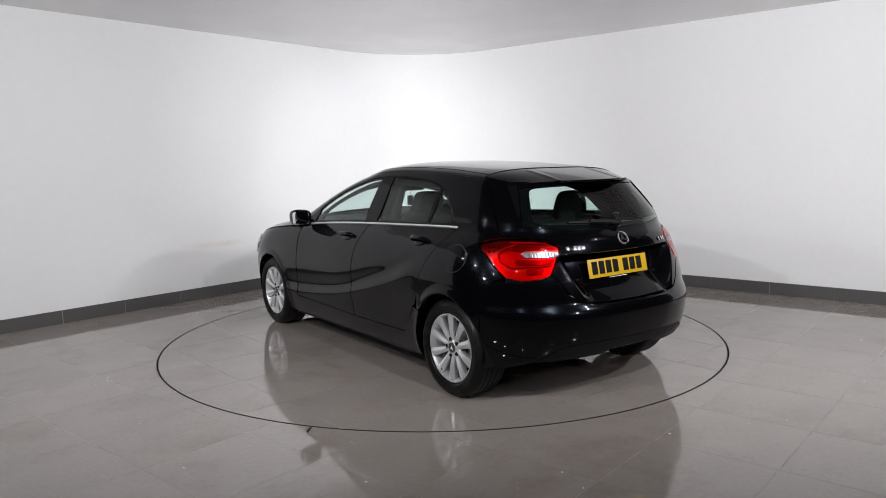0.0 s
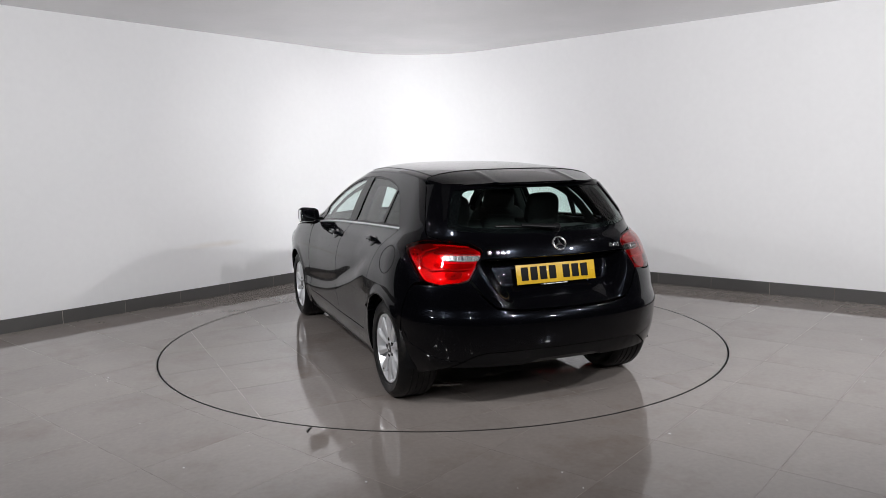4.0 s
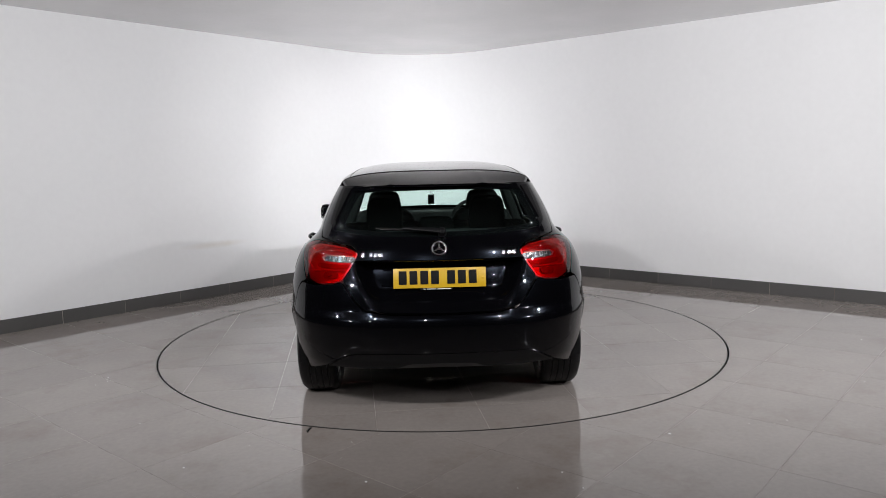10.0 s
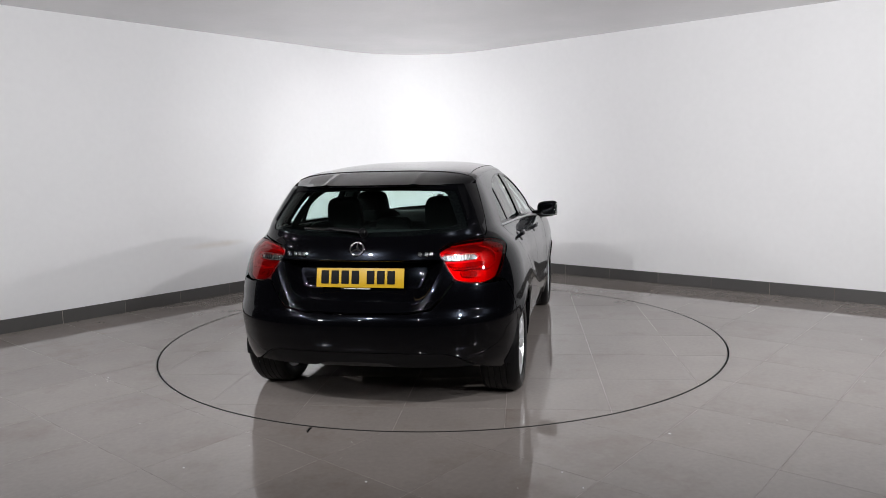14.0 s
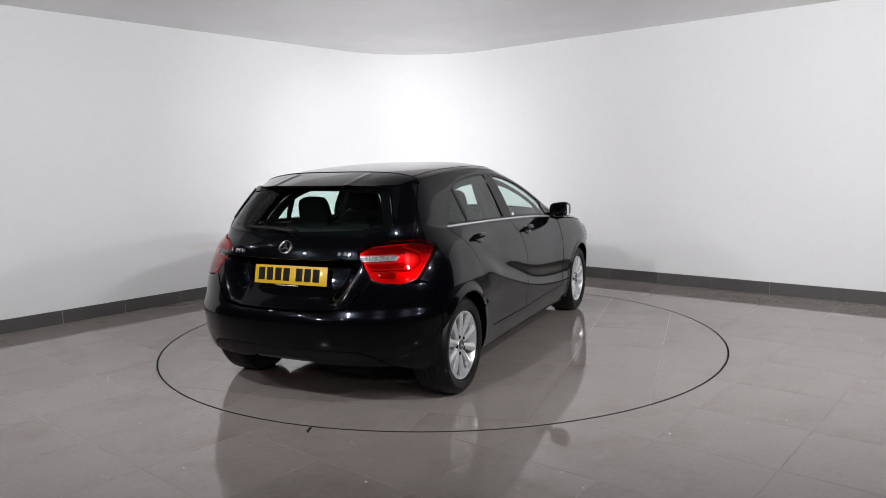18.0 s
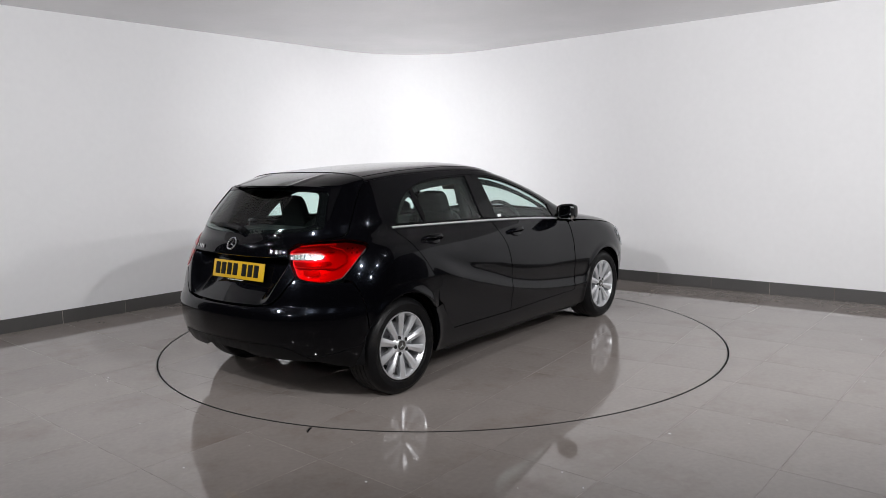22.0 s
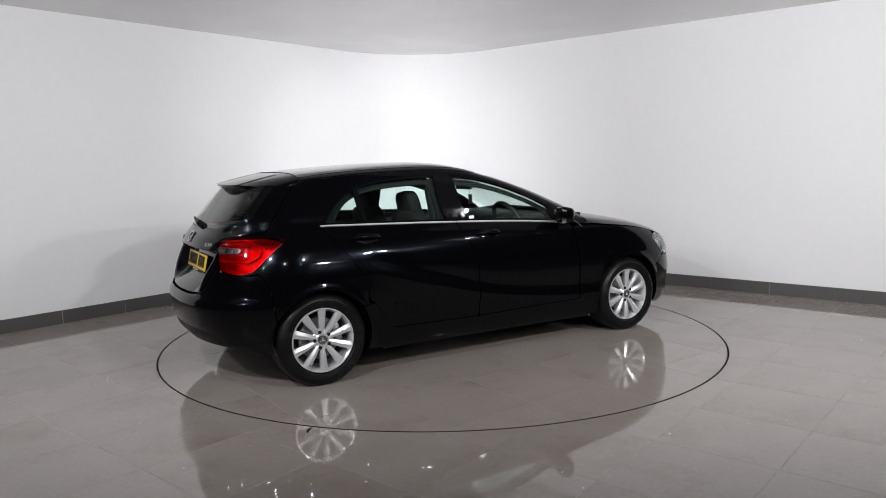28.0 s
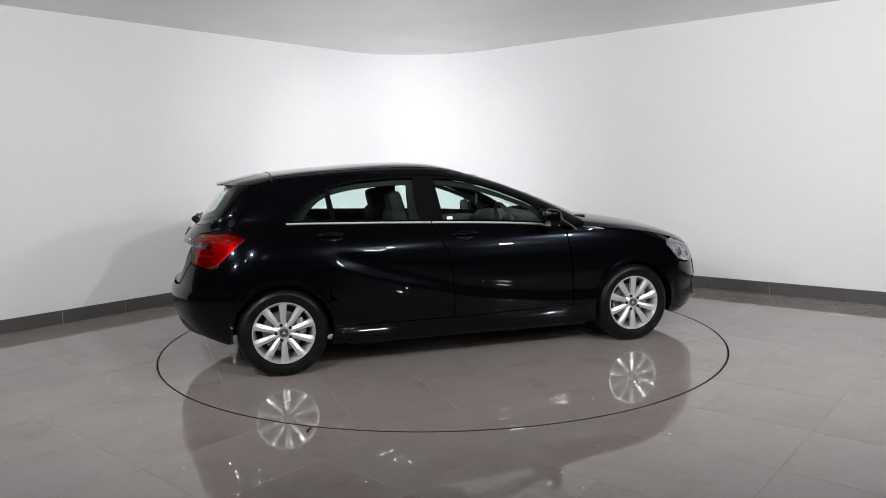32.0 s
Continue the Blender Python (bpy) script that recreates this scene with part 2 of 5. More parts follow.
def tube(points, radius, sides=10):
    """A round bar through points."""
    bm = bmesh.new()
    pts = [Vector(p) for p in points]
    rings = []
    for i, p in enumerate(pts):
        way = (pts[min(i + 1, len(pts) - 1)] - pts[max(i - 1, 0)]).normalized()
        q = way.to_track_quat("Z", "Y")
        rings.append([bm.verts.new(p + q @ Vector((radius * math.cos(a), radius * math.sin(a), 0))) for a in (2 * math.pi * k / sides for k in range(sides))])
    for a, b in zip(rings, rings[1:]):
        for k in range(sides):
            bm.faces.new((a[k], a[(k + 1) % sides], b[(k + 1) % sides], b[k]))
    bm.faces.new(rings[0])
    bm.faces.new(rings[-1])
    return smooth_all(bm)


def curve_of(*pairs):
    """A smooth monotone curve through (x, y) pairs, flat past its ends."""
    xs, ys = np.array([p[0] for p in pairs], float), np.array([p[1] for p in pairs], float)
    h, slope = np.diff(xs), np.diff(ys) / np.diff(xs)
    m = np.zeros(len(xs))
    m[0], m[-1] = slope[0], slope[-1]
    for i in range(1, len(xs) - 1):
        if slope[i - 1] * slope[i] > 0:
            w1, w2 = 2 * h[i] + h[i - 1], h[i] + 2 * h[i - 1]
            m[i] = (w1 + w2) / (w1 / slope[i - 1] + w2 / slope[i])

    def f(x):
        x = np.clip(np.asarray(x, float), xs[0], xs[-1])
        i = np.clip(np.searchsorted(xs, x) - 1, 0, len(xs) - 2)
        t = (x - xs[i]) / h[i]
        return (2 * t**3 - 3 * t**2 + 1) * ys[i] + (t**3 - 2 * t**2 + t) * h[i] * m[i] + (-2 * t**3 + 3 * t**2) * ys[i + 1] + (t**3 - t**2) * h[i] * m[i + 1]
    return f


def inside(poly, pts):
    """Which of the points lie inside the polygon."""
    hit = np.zeros(len(pts), bool)
    x, y = pts[:, 0], pts[:, 1]
    a = np.array(poly)
    b = np.roll(a, -1, 0)
    for (x0, y0), (x1, y1) in zip(a, b):
        if y0 != y1:
            hit ^= ((y0 > y) != (y1 > y)) & (x < (x1 - x0) * (y - y0) / (y1 - y0) + x0)
    return hit


def dense(poly, step):
    out = []
    for (x0, y0), (x1, y1) in zip(poly, poly[1:] + poly[:1]):
        k = max(1, int(math.hypot(x1 - x0, y1 - y0) / step))
        out += [(x0 + (x1 - x0) * i / k, y0 + (y1 - y0) * i / k) for i in range(k)]
    return out


def rounded(poly, step=0.02, turns=2):
    """The polygon with its corners eased off."""
    p = np.array(dense(poly, step))
    for _ in range(turns):
        p = 0.25 * np.roll(p, 1, 0) + 0.5 * p + 0.25 * np.roll(p, -1, 0)
    return [tuple(v) for v in p]


def shrunk(poly, by):
    """The polygon drawn in by a distance."""
    p = np.array(poly)
    area = 0.5 * np.sum(p[:, 0] * np.roll(p[:, 1], -1) - np.roll(p[:, 0], -1) * p[:, 1])
    if area < 0:
        p = p[::-1]
    a, b = p - np.roll(p, 1, 0), np.roll(p, -1, 0) - p
    a /= np.linalg.norm(a, axis=1)[:, None] + 1e-12
    b /= np.linalg.norm(b, axis=1)[:, None] + 1e-12
    n = np.stack([-(a[:, 1] + b[:, 1]), a[:, 0] + b[:, 0]], -1)
    n /= np.linalg.norm(n, axis=1)[:, None] + 1e-12
    k = np.clip(np.abs(n[:, 0] * -a[:, 1] + n[:, 1] * a[:, 0]), 0.5, 1)
    return [tuple(v) for v in p + n * (by / k)[:, None]]


def fill(poly, holes, du, dv):
    """Triangles over a flat polygon with holes: points, triangles and the border loops."""
    from mathutils.geometry import delaunay_2d_cdt
    loops = [poly, *holes]
    pts, edges, starts = [], [], []
    for loop in loops:
        k = len(pts)
        starts.append((k, len(loop)))
        pts += loop
        edges += [(k + i, k + (i + 1) % len(loop)) for i in range(len(loop))]
    a = np.array(poly)
    gx = np.arange(a[:, 0].min() + du / 2, a[:, 0].max(), du)
    gy = np.arange(a[:, 1].min() + dv / 2, a[:, 1].max(), dv)
    g = np.stack(np.meshgrid(gx, gy), -1).reshape(-1, 2)
    keep = inside(poly, g)
    for hole in holes:
        keep &= ~inside(hole, g)
    rim = np.array(pts)
    g = g[keep]
    if len(g):
        near = np.min(np.hypot((g[:, None, 0] - rim[None, :, 0]) / du, (g[:, None, 1] - rim[None, :, 1]) / dv), axis=1)
        g = g[near > 0.45]
    every = pts + [tuple(v) for v in g]
    vs, _, fs, *_ = delaunay_2d_cdt([Vector(p) for p in every], edges, [], 0, 1e-7)
    v = np.array([tuple(p) for p in vs])
    tri = np.array([f for f in fs if len(f) == 3])
    mid = v[tri].mean(axis=1)
    ok = inside(poly, mid)
    for hole in holes:
        ok &= ~inside(hole, mid)
    tri = tri[ok]
    e1, e2 = v[tri[:, 1]] - v[tri[:, 0]], v[tri[:, 2]] - v[tri[:, 0]]
    flip = e1[:, 0] * e2[:, 1] - e1[:, 1] * e2[:, 0] < 0
    tri[flip] = tri[flip][:, ::-1]
    count = {}
    for f in tri:
        for i in range(3):
            e = (int(f[i]), int(f[(i + 1) % 3]))
            key = (min(e), max(e))
            count[key] = None if key in count else e
    return v, tri, [e for e in count.values() if e]


def sheet(name, surf, poly, mat, parent, holes=(), du=0.04, dv=0.03, gap=0.0014, depth=0.014, lift=0.0, label="", edge=0.02):
    """A panel on a surface: its outline, with a turned-in edge all round."""
    poly = shrunk(dense(poly, edge), gap)
    v, tri, border = fill(poly, [dense(list(h), edge) for h in holes], du, dv)
    p, n = surf(v[:, 0], v[:, 1])
    p = p + n * lift
    face = np.cross(p[tri[:, 1]] - p[tri[:, 0]], p[tri[:, 2]] - p[tri[:, 0]])
    if np.sum(face * n[tri[:, 0]]) < 0:
        tri, border = tri[:, ::-1], [(j, i) for i, j in border]
    verts, norms, faces = [tuple(q) for q in p], [tuple(q) for q in n], [tuple(int(i) for i in f) for f in tri]
    made = {}
    for i, j in border:
        out = np.cross(p[j] - p[i], n[i])
        out = out / (np.linalg.norm(out) + 1e-9)
        ids = []
        for k in (i, j):
            if k not in made:
                made[k] = (len(verts), len(verts) + 1)
                verts += [tuple(p[k]), tuple(p[k] - n[k] * depth)]
                side = out * 0.8 + n[k] * 0.2
                norms += [tuple(side), tuple(out)]
            ids.append(made[k])
        (a0, a1), (b0, b1) = ids
        faces.append((b0, a0, a1, b1))
    return part(name, mesh_of(name, verts, faces, mat, norms), parent=parent, label=label)


def grid_mesh(name, p, mat, closed=False):
    """A mesh over an array of points [rows, columns, 3]."""
    r, c = p.shape[:2]
    faces = [(i * c + j, i * c + (j + 1) % c, (i + 1) * c + (j + 1) % c, (i + 1) * c + j) for i in range(r - 1) for j in range(c if closed else c - 1)]
    return mesh_of(name, p.reshape(-1, 3), faces, mat)

# ---- the room ----


def prism(corners, z0, z1):
    """An upright solid over a plan polygon."""
    bm = bmesh.new()
    lo, hi = [bm.verts.new((p[0], p[1], z0)) for p in corners], [bm.verts.new((p[0], p[1], z1)) for p in corners]
    k = len(corners)
    bm.faces.new(lo[::-1])
    bm.faces.new(hi)
    for i in range(k):
        bm.faces.new((lo[i], lo[(i + 1) % k], hi[(i + 1) % k], hi[i]))
    return bm


CORNER_R = 1.3                                         # the two white walls meet in a round


def wall_line(off, steps=48):
    """The inner face of the two white walls in plan, drawn into the room by off."""
    l, r, rad = WALL_L + off, WALL_R - off, CORNER_R - off
    cu, cv = WALL_R - CORNER_R, WALL_L + CORNER_R
    arc = [(cu + rad * math.cos(a), cv - rad * math.sin(a)) for a in (math.pi / 2 * i / steps for i in range(steps + 1))]
    return [(r, WHITE_V)] + arc + [(WHITE_U, l)]


def wall_strip(name, a, b, z0, z1, mat):
    pts = [uv(*p) for p in a] + [uv(*p) for p in reversed(b)]
    bm = prism(pts, z0, z1)
    for f in bm.faces:
        f.smooth = True
    smooth_all(bm, 30)
    return part(name, bm, mat)


inner, outer = wall_line(0.0), wall_line(-0.2)
cut = 49
tagged(wall_strip("wall_right", inner[:cut + 1], outer[:cut + 1], 0, CEIL, WALL_WHITE), "smooth white painted wall with rounded corner", "wall", kind="structure")
tagged(wall_strip("wall_left", inner[cut:], outer[cut:], 0, CEIL, WALL_WHITE), "smooth white painted wall with rounded corner", "wall", kind="structure")
# unseen dark walls, added to close the room outside the view
for nm, a, b in (("wall_far_right", (WALL_R, WHITE_V), (WALL_R + 0.2, REACH_V + 0.2)), ("wall_far_left", (WHITE_U, WALL_L), (REACH_U, WALL_L - 0.2)), ("wall_back", (REACH_U, WALL_L - 0.2), (REACH_U - 0.2, REACH_V)), ("wall_side", (REACH_U, REACH_V), (WALL_R + 0.2, REACH_V + 0.2))):
    box = [uv(a[0], a[1]), uv(b[0], a[1]), uv(b[0], b[1]), uv(a[0], b[1])]
    tagged(part(nm, prism(box, 0, CEIL), BLACKOUT), "unseen dark wall added behind the camera", "wall", kind="structure")
lid = [uv(REACH_U - 0.2, WALL_L - 0.2), uv(WALL_R + 0.2, WALL_L - 0.2), uv(WALL_R + 0.2, REACH_V + 0.2), uv(REACH_U - 0.2, REACH_V + 0.2)]
CEIL_EDGE = -0.9                                        # in front of this line the unseen ceiling is made dark to dull reflections


def half_plane(poly, y0, above):
    """The part of a plan polygon on one side of the line y = y0."""
    out = []
    for p, q in zip(poly, poly[1:] + poly[:1]):
        ins_p, ins_q = (p.y > y0) == above, (q.y > y0) == above
        if ins_p:
            out.append(p)
        if ins_p != ins_q:
            out.append(p + (q - p) * ((y0 - p.y) / (q.y - p.y)))
    return out


tagged(part("ceiling", prism(half_plane(lid, CEIL_EDGE, True), CEIL, CEIL + 0.15), CEILING_WHITE), "plain white painted ceiling", "ceiling", kind="structure")
tagged(part("ceiling_front", prism(half_plane(lid, CEIL_EDGE, False), CEIL, CEIL + 0.15), CEILING_DARK), "unseen dark ceiling added over the camera to dull reflections", "ceiling", kind="structure")

# the screed under the tiles, with the pit of the turntable in it
FLOOR = new("floor")
tagged(FLOOR, "polished grey porcelain tile floor", "floor", kind="structure")
part("grout_bed", prism(lid, -0.25, -0.12), PIT, FLOOR)
BASEBOARD = new("baseboard")
tagged(BASEBOARD, "dark grey tile skirting along white walls", "skirting", kind="structure")


def skirting():
    """Tile pieces along the foot of the walls."""
    high, thick, gap = 0.125, 0.011, 0.005
    line = wall_line(0.0, 48)
    inner_line = wall_line(thick, 48)
    straight = bmesh.new()
    merge(straight, block(0.6 - gap, thick, high, (0, 0, high / 2), 0.0015, segments=1))
    first = part("skirting_tile", straight, PLINTH, BASEBOARD)
    cu, cv = WALL_R - CORNER_R, WALL_L + CORNER_R
    spots = []
    for k in range(-4, 14):
        v = -0.432 + 0.6 * k
        if v - 0.3 > cv and v + 0.3 < REACH_V:
            spots.append((uv(WALL_R - thick / 2, v), TURN - math.pi / 2))
    for k in range(-16, 8):
        u = -1.75 + 0.3 + 0.6 * k
        if REACH_U + 0.3 < u and u + 0.3 < cu:
            spots.append((uv(u, WALL_L + thick / 2), TURN))
    for i, (p, a) in enumerate(spots):
        ob = first if i == 0 else new("skirting_tile", first.data)
        ob.parent = BASEBOARD
        ob.matrix_basis = Matrix.Translation(p) @ Matrix.Rotation(a, 4, "Z")
    v1, u1 = -0.432 - 0.6 * 1 - 0.3, -1.15 + 0.6 * 5
    for box in ([(WALL_R, cv + gap), (WALL_R - thick, cv + gap), (WALL_R - thick, v1 - gap / 2), (WALL_R, v1 - gap / 2)], [(u1 + gap / 2, WALL_L), (cu - gap, WALL_L), (cu - gap, WALL_L + thick), (u1 + gap / 2, WALL_L + thick)]):
        part("skirting_tile", prism([uv(*p) for p in box], 0, high), PLINTH, BASEBOARD)
    for box in ([(WALL_R, cv + gap), (WALL_R - 0.009, cv + gap), (WALL_R - 0.009, REACH_V), (WALL_R, REACH_V)], [(REACH_U, WALL_L), (cu - gap, WALL_L), (cu - gap, WALL_L + 0.009), (REACH_U, WALL_L + 0.009)]):
        part("skirting_bed", prism([uv(*p) for p in box], 0, high - 0.002), GROUT, BASEBOARD)
    arc_o = [(cu + CORNER_R * math.cos(a), cv - CORNER_R * math.sin(a)) for a in (math.pi / 2 * i / 48 for i in range(49))]
    rad = CORNER_R - thick
    arc_i = [(cu + rad * math.cos(a), cv - rad * math.sin(a)) for a in (math.pi / 2 * i / 48 for i in range(49))]
    for j in range(6):
        a, b = arc_i[j * 8:j * 8 + 9], arc_o[j * 8:j * 8 + 9]
        ob = wall_strip("skirting_tile", a, b, 0, high, PLINTH)
        ob.parent = BASEBOARD


skirting()

# ---- the turntable ----
TABLE = new("turntable")
tagged(TABLE, "round motorised turntable with grey tile top", "turntable")
part("rim", lathe([(R_TABLE - 0.003, -0.10), (R_TABLE, -0.10), (R_TABLE, -0.0005), (R_TABLE - 0.003, -0.0005), (R_TABLE - 0.003, -0.10)], 160, "z"), STEEL, TABLE, "thin steel edge ring")
part("deck", lathe([(0.0, -0.0008), (R_TABLE - 0.004, -0.0008), (R_TABLE - 0.004, -0.09), (0.0, -0.09)], 96, "z"), GROUT, TABLE, "grey grouted bed under the tiles")
part("pit_edge", lathe([(R_HOLE, -0.10), (R_HOLE + 0.003, -0.10), (R_HOLE + 0.003, -0.0005), (R_HOLE, -0.0005), (R_HOLE, -0.10)], 160, "z"), STEEL, FLOOR)

# ---- the car: its surfaces, from the middle of the rear axle, x ahead, y to its left ----
WB, HUB_Z, HUB_Y, TYRE_R = 2.690, 0.300, 0.866, 0.306
rear_x = curve_of((0.15, -0.60), (0.24, -0.645), (0.32, -0.697), (0.43, -0.732), (0.54, -0.743), (0.565, -0.738), (0.62, -0.712), (0.67, -0.702), (0.78, -0.675), (0.88, -0.637), (0.955, -0.605), (1.01, -0.553), (1.10, -0.478), (1.20, -0.393), (1.30, -0.305), (1.40, -0.22))
rear_l = curve_of((0.15, 0.60), (0.7, 0.62), (0.95, 0.60), (1.05, 0.50), (1.40, 0.42))
rear_n = curve_of((0.15, 2.5), (0.8, 2.35), (0.97, 2.5), (1.08, 3.2), (1.4, 3.4))
flank = curve_of((0.15, 0.815), (0.22, 0.842), (0.30, 0.861), (0.45, 0.874), (0.60, 0.886), (0.70, 0.885), (0.80, 0.871), (0.87, 0.851), (0.93, 0.820), (0.98, 0.778), (1.02, 0.746), (1.10, 0.713), (1.20, 0.667), (1.30, 0.612), (1.36, 0.570), (1.42, 0.50))
taper_up = curve_of((-0.4, 0.955), (0.0, 0.985), (0.5, 1.0), (1.5, 1.0), (2.2, 0.985))
taper_low = curve_of((-0.4, 1.0), (-0.15, 1.012), (0.1, 1.010), (0.7, 0.985), (1.8, 0.98), (2.5, 0.995), (3.0, 0.99), (3.5, 0.95))
screen_x = curve_of((0.94, 2.47), (1.0, 2.36), (1.10, 2.15), (1.20, 1.915), (1.30, 1.635), (1.345, 1.47), (1.40, 1.25))
nose_x = curve_of((0.15, 3.42), (0.21, 3.495), (0.28, 3.525), (0.37, 3.512), (0.45, 3.53), (0.60, 3.495), (0.70, 3.45), (0.78, 3.38), (0.85, 3.28), (0.93, 3.10))
fall = curve_of((-0.2, 0.80), (0.5, 0.835), (1.6, 0.86), (2.6, 0.885), (3.2, 0.91))      # the crease that falls towards the rear wheel
rise = curve_of((0.3, 0.735), (0.5, 0.675), (0.8, 0.585), (1.26, 0.468), (1.7, 0.400), (2.1, 0.362), (2.5, 0.345))                      # the crease that rises from the sill


def ease(x, a, b):
    t = np.clip((x - a) / (b - a), 0, 1)
    return t * t * (3 - 2 * t)


def half_flank(x, z):
    """Half the car's width at x, z, without the round of its ends."""
    k = ease(z, 0.92, 1.06)
    y = flank(z) * (taper_low(x) * (1 - k) + taper_up(x) * k)
    door = ease(x, 0.25, 0.55) * (1 - ease(x, 2.15, 2.6)) * (1 - ease(z, 0.93, 1.0))
    d, e = z - fall(x), z - rise(x)
    y = y + door * 0.005 * np.exp(-np.sqrt(d * d + 0.0003) / 0.06)
    y = y + door * (0.015 * np.exp(-np.sqrt(e * e + 0.00015) / 0.055) - 0.008 * np.exp(-((e - 0.085) / 0.05) ** 2))
    for cx in (0.0, WB):
        r = np.hypot(x - cx, z - HUB_Z)
        y = y + 0.009 * np.exp(-((r - 0.342) / 0.028) ** 2) * ease(x, -0.33, -0.22)
    return y


def half_width(x, z, front="screen"):
    """Half the car's width at x, z with its rounded ends."""
    x, z = np.asarray(x, float), np.asarray(z, float)
    a = rear_x(z)
    t = np.clip(1 - (x - a) / rear_l(z), 0, 1)
    n = rear_n(z)
    k = np.clip(1 - t ** n, 0, 1) ** (1 / n)
    if front == "screen":
        b, l, m = screen_x(z), 0.38, 4.0
    else:
        b, l, m = nose_x(z), 0.75, 2.8
    t = np.clip(1 - (b - x) / l, 0, 1)
    return half_flank(x, z) * k * np.clip(1 - t ** m, 0, 1) ** (1 / m)


def recess(y, z):
    """How far the plate's niche in the tailgate lies in."""
    edge = 0.385 + 0.09 * ease(z, 0.62, 0.88)
    ramp = 0.7 * np.clip((z - 0.598) / 0.128, 0, 1) + 0.3 * ease(z, 0.598, 0.726)
    return 0.122 * (1 - ease(np.abs(y), edge - 0.09, edge + 0.025)) * ramp * (1 - ease(z, 0.868, 0.892))


def skin(s, z):
    s, z = np.asarray(s, float), np.asarray(z, float)
    a, sg = np.abs(s), np.where(s < 0, -1.0, 1.0)
    phi = np.clip(a, 0, 1) * math.pi / 2
    n, l = rear_n(z), rear_l(z)
    x = rear_x(z) + l * (1 - np.cos(phi) ** (2 / n)) + np.clip(a - 1, 0, None)
    y = half_flank(x, z) * np.clip(np.sin(phi), 0, 1) ** (2 / n)
    t = np.clip(1 - (screen_x(z) - x) / 0.38, 0, 0.9995)
    up = z > 0.955
    y = np.where(up, y * (1 - t ** 4.0) ** 0.25, y)
    t = np.clip(1 - (nose_x(z) - x) / 0.75, 0, 0.9995)
    y = np.where(up, y, y * (1 - t ** 2.8) ** (1 / 2.8))
    x = x + recess(y, z) * (a < 1)
    return np.stack([x, y * sg, z], -1)


def with_normals(f, outward):
    """A surface with its normals, by small steps; outward picks the side."""
    def g(u, v):
        h = 2e-3
        n = np.cross(f(u + h, v) - f(u - h, v), f(u, v + h) - f(u, v - h))
        n = n / (np.linalg.norm(n, axis=-1, keepdims=True) + 1e-12)
        p = f(u, v)
        side = np.sign(np.sum(n * outward(p), axis=-1, keepdims=True))
        return p, n * np.where(side == 0, 1, side)
    return g


def away(p):
    q = p - np.array((0.9, 0.0, 0.65))
    q = q * np.array((0.25, 1.0, 0.3))
    q[..., 0] = np.where(p[..., 0] < 0.1, q[..., 0] * 6, q[..., 0])
    return q


SKIN = with_normals(skin, away)


def S(x, z, side=1):
    """The skin's own place of a point on the flank."""
    z = float(z)
    a, l, n = float(rear_x(z)), float(rear_l(z)), float(rear_n(z))
    if x >= a + l:
        return (side * (1 + x - a - l), z)
    c = max(0.0, 1 - (x - a) / l) ** (n / 2)
    return (side * math.acos(min(1, c)) * 2 / math.pi, z)


def R(y, z):
    """The skin's own place of a point on the tail."""
    z = float(z)
    want, lo, hi = abs(y), 0.0, 1.0
    for _ in range(40):
        mid = (lo + hi) / 2
        if float(skin(mid, z)[1]) < want:
            lo = mid
        else:
            hi = mid
    return (math.copysign(lo, y) if y else 0.0, z)


def side_line(pts, side, step=0.05):
    """A chain of flank points, finely stepped, as places of the skin."""
    out = []
    for (x0, z0), (x1, z1) in zip(pts, pts[1:]):
        k = max(1, int(math.hypot(x1 - x0, z1 - z0) / step))
        out += [S(x0 + (x1 - x0) * i / k, z0 + (z1 - z0) * i / k, side) for i in range(k)]
    return out + [S(*pts[-1], side)]


def tail_line(pts, step=0.05):
    out = []
    for (y0, z0), (y1, z1) in zip(pts, pts[1:]):
        k = max(1, int(math.hypot(y1 - y0, z1 - z0) / step))
        out += [R(y0 + (y1 - y0) * i / k, z0 + (z1 - z0) * i / k) for i in range(k)]
    return out + [R(*pts[-1])]


def arch(cx, r, a0, a1, steps=24):
    return [(cx + r * math.cos(radians(a0 + (a1 - a0) * i / steps)), HUB_Z + r * math.sin(radians(a0 + (a1 - a0) * i / steps))) for i in range(steps + 1)]


belt = curve_of((-0.1, 1.026), (0.05, 1.024), (0.5, 1.012), (1.08, 0.992), (1.6, 0.968), (2.05, 0.935), (2.3, 0.912))
rail = curve_of((-0.32, 1.272), (-0.15, 1.297), (0.1, 1.330), (0.4, 1.352), (0.85, 1.362), (1.2, 1.353), (1.45, 1.325))
ARCH_R = 0.338
CAR = new("car")
tagged(CAR, "black five-door hatchback with silver alloy wheels on turntable", "car")


def lamp_outline(side):
    """The tail lamp: inner tip, top edge, outer tip, lower edge."""
    top = tail_line([(0.462 * side, 0.938), (0.50 * side, 0.965), (0.60 * side, 0.982), (0.70 * side, 0.985)])
    outer_edge = side_line([(-0.265, 0.977), (-0.228, 0.967), (-0.206, 0.954), (-0.222, 0.943), (-0.270, 0.910), (-0.325, 0.862), (-0.375, 0.812), (-0.412, 0.775)], side)
    low = tail_line([(0.70 * side, 0.752), (0.60 * side, 0.765), (0.552 * side, 0.782), (0.50 * side, 0.86), (0.462 * side, 0.922)])
    return top + outer_edge + low


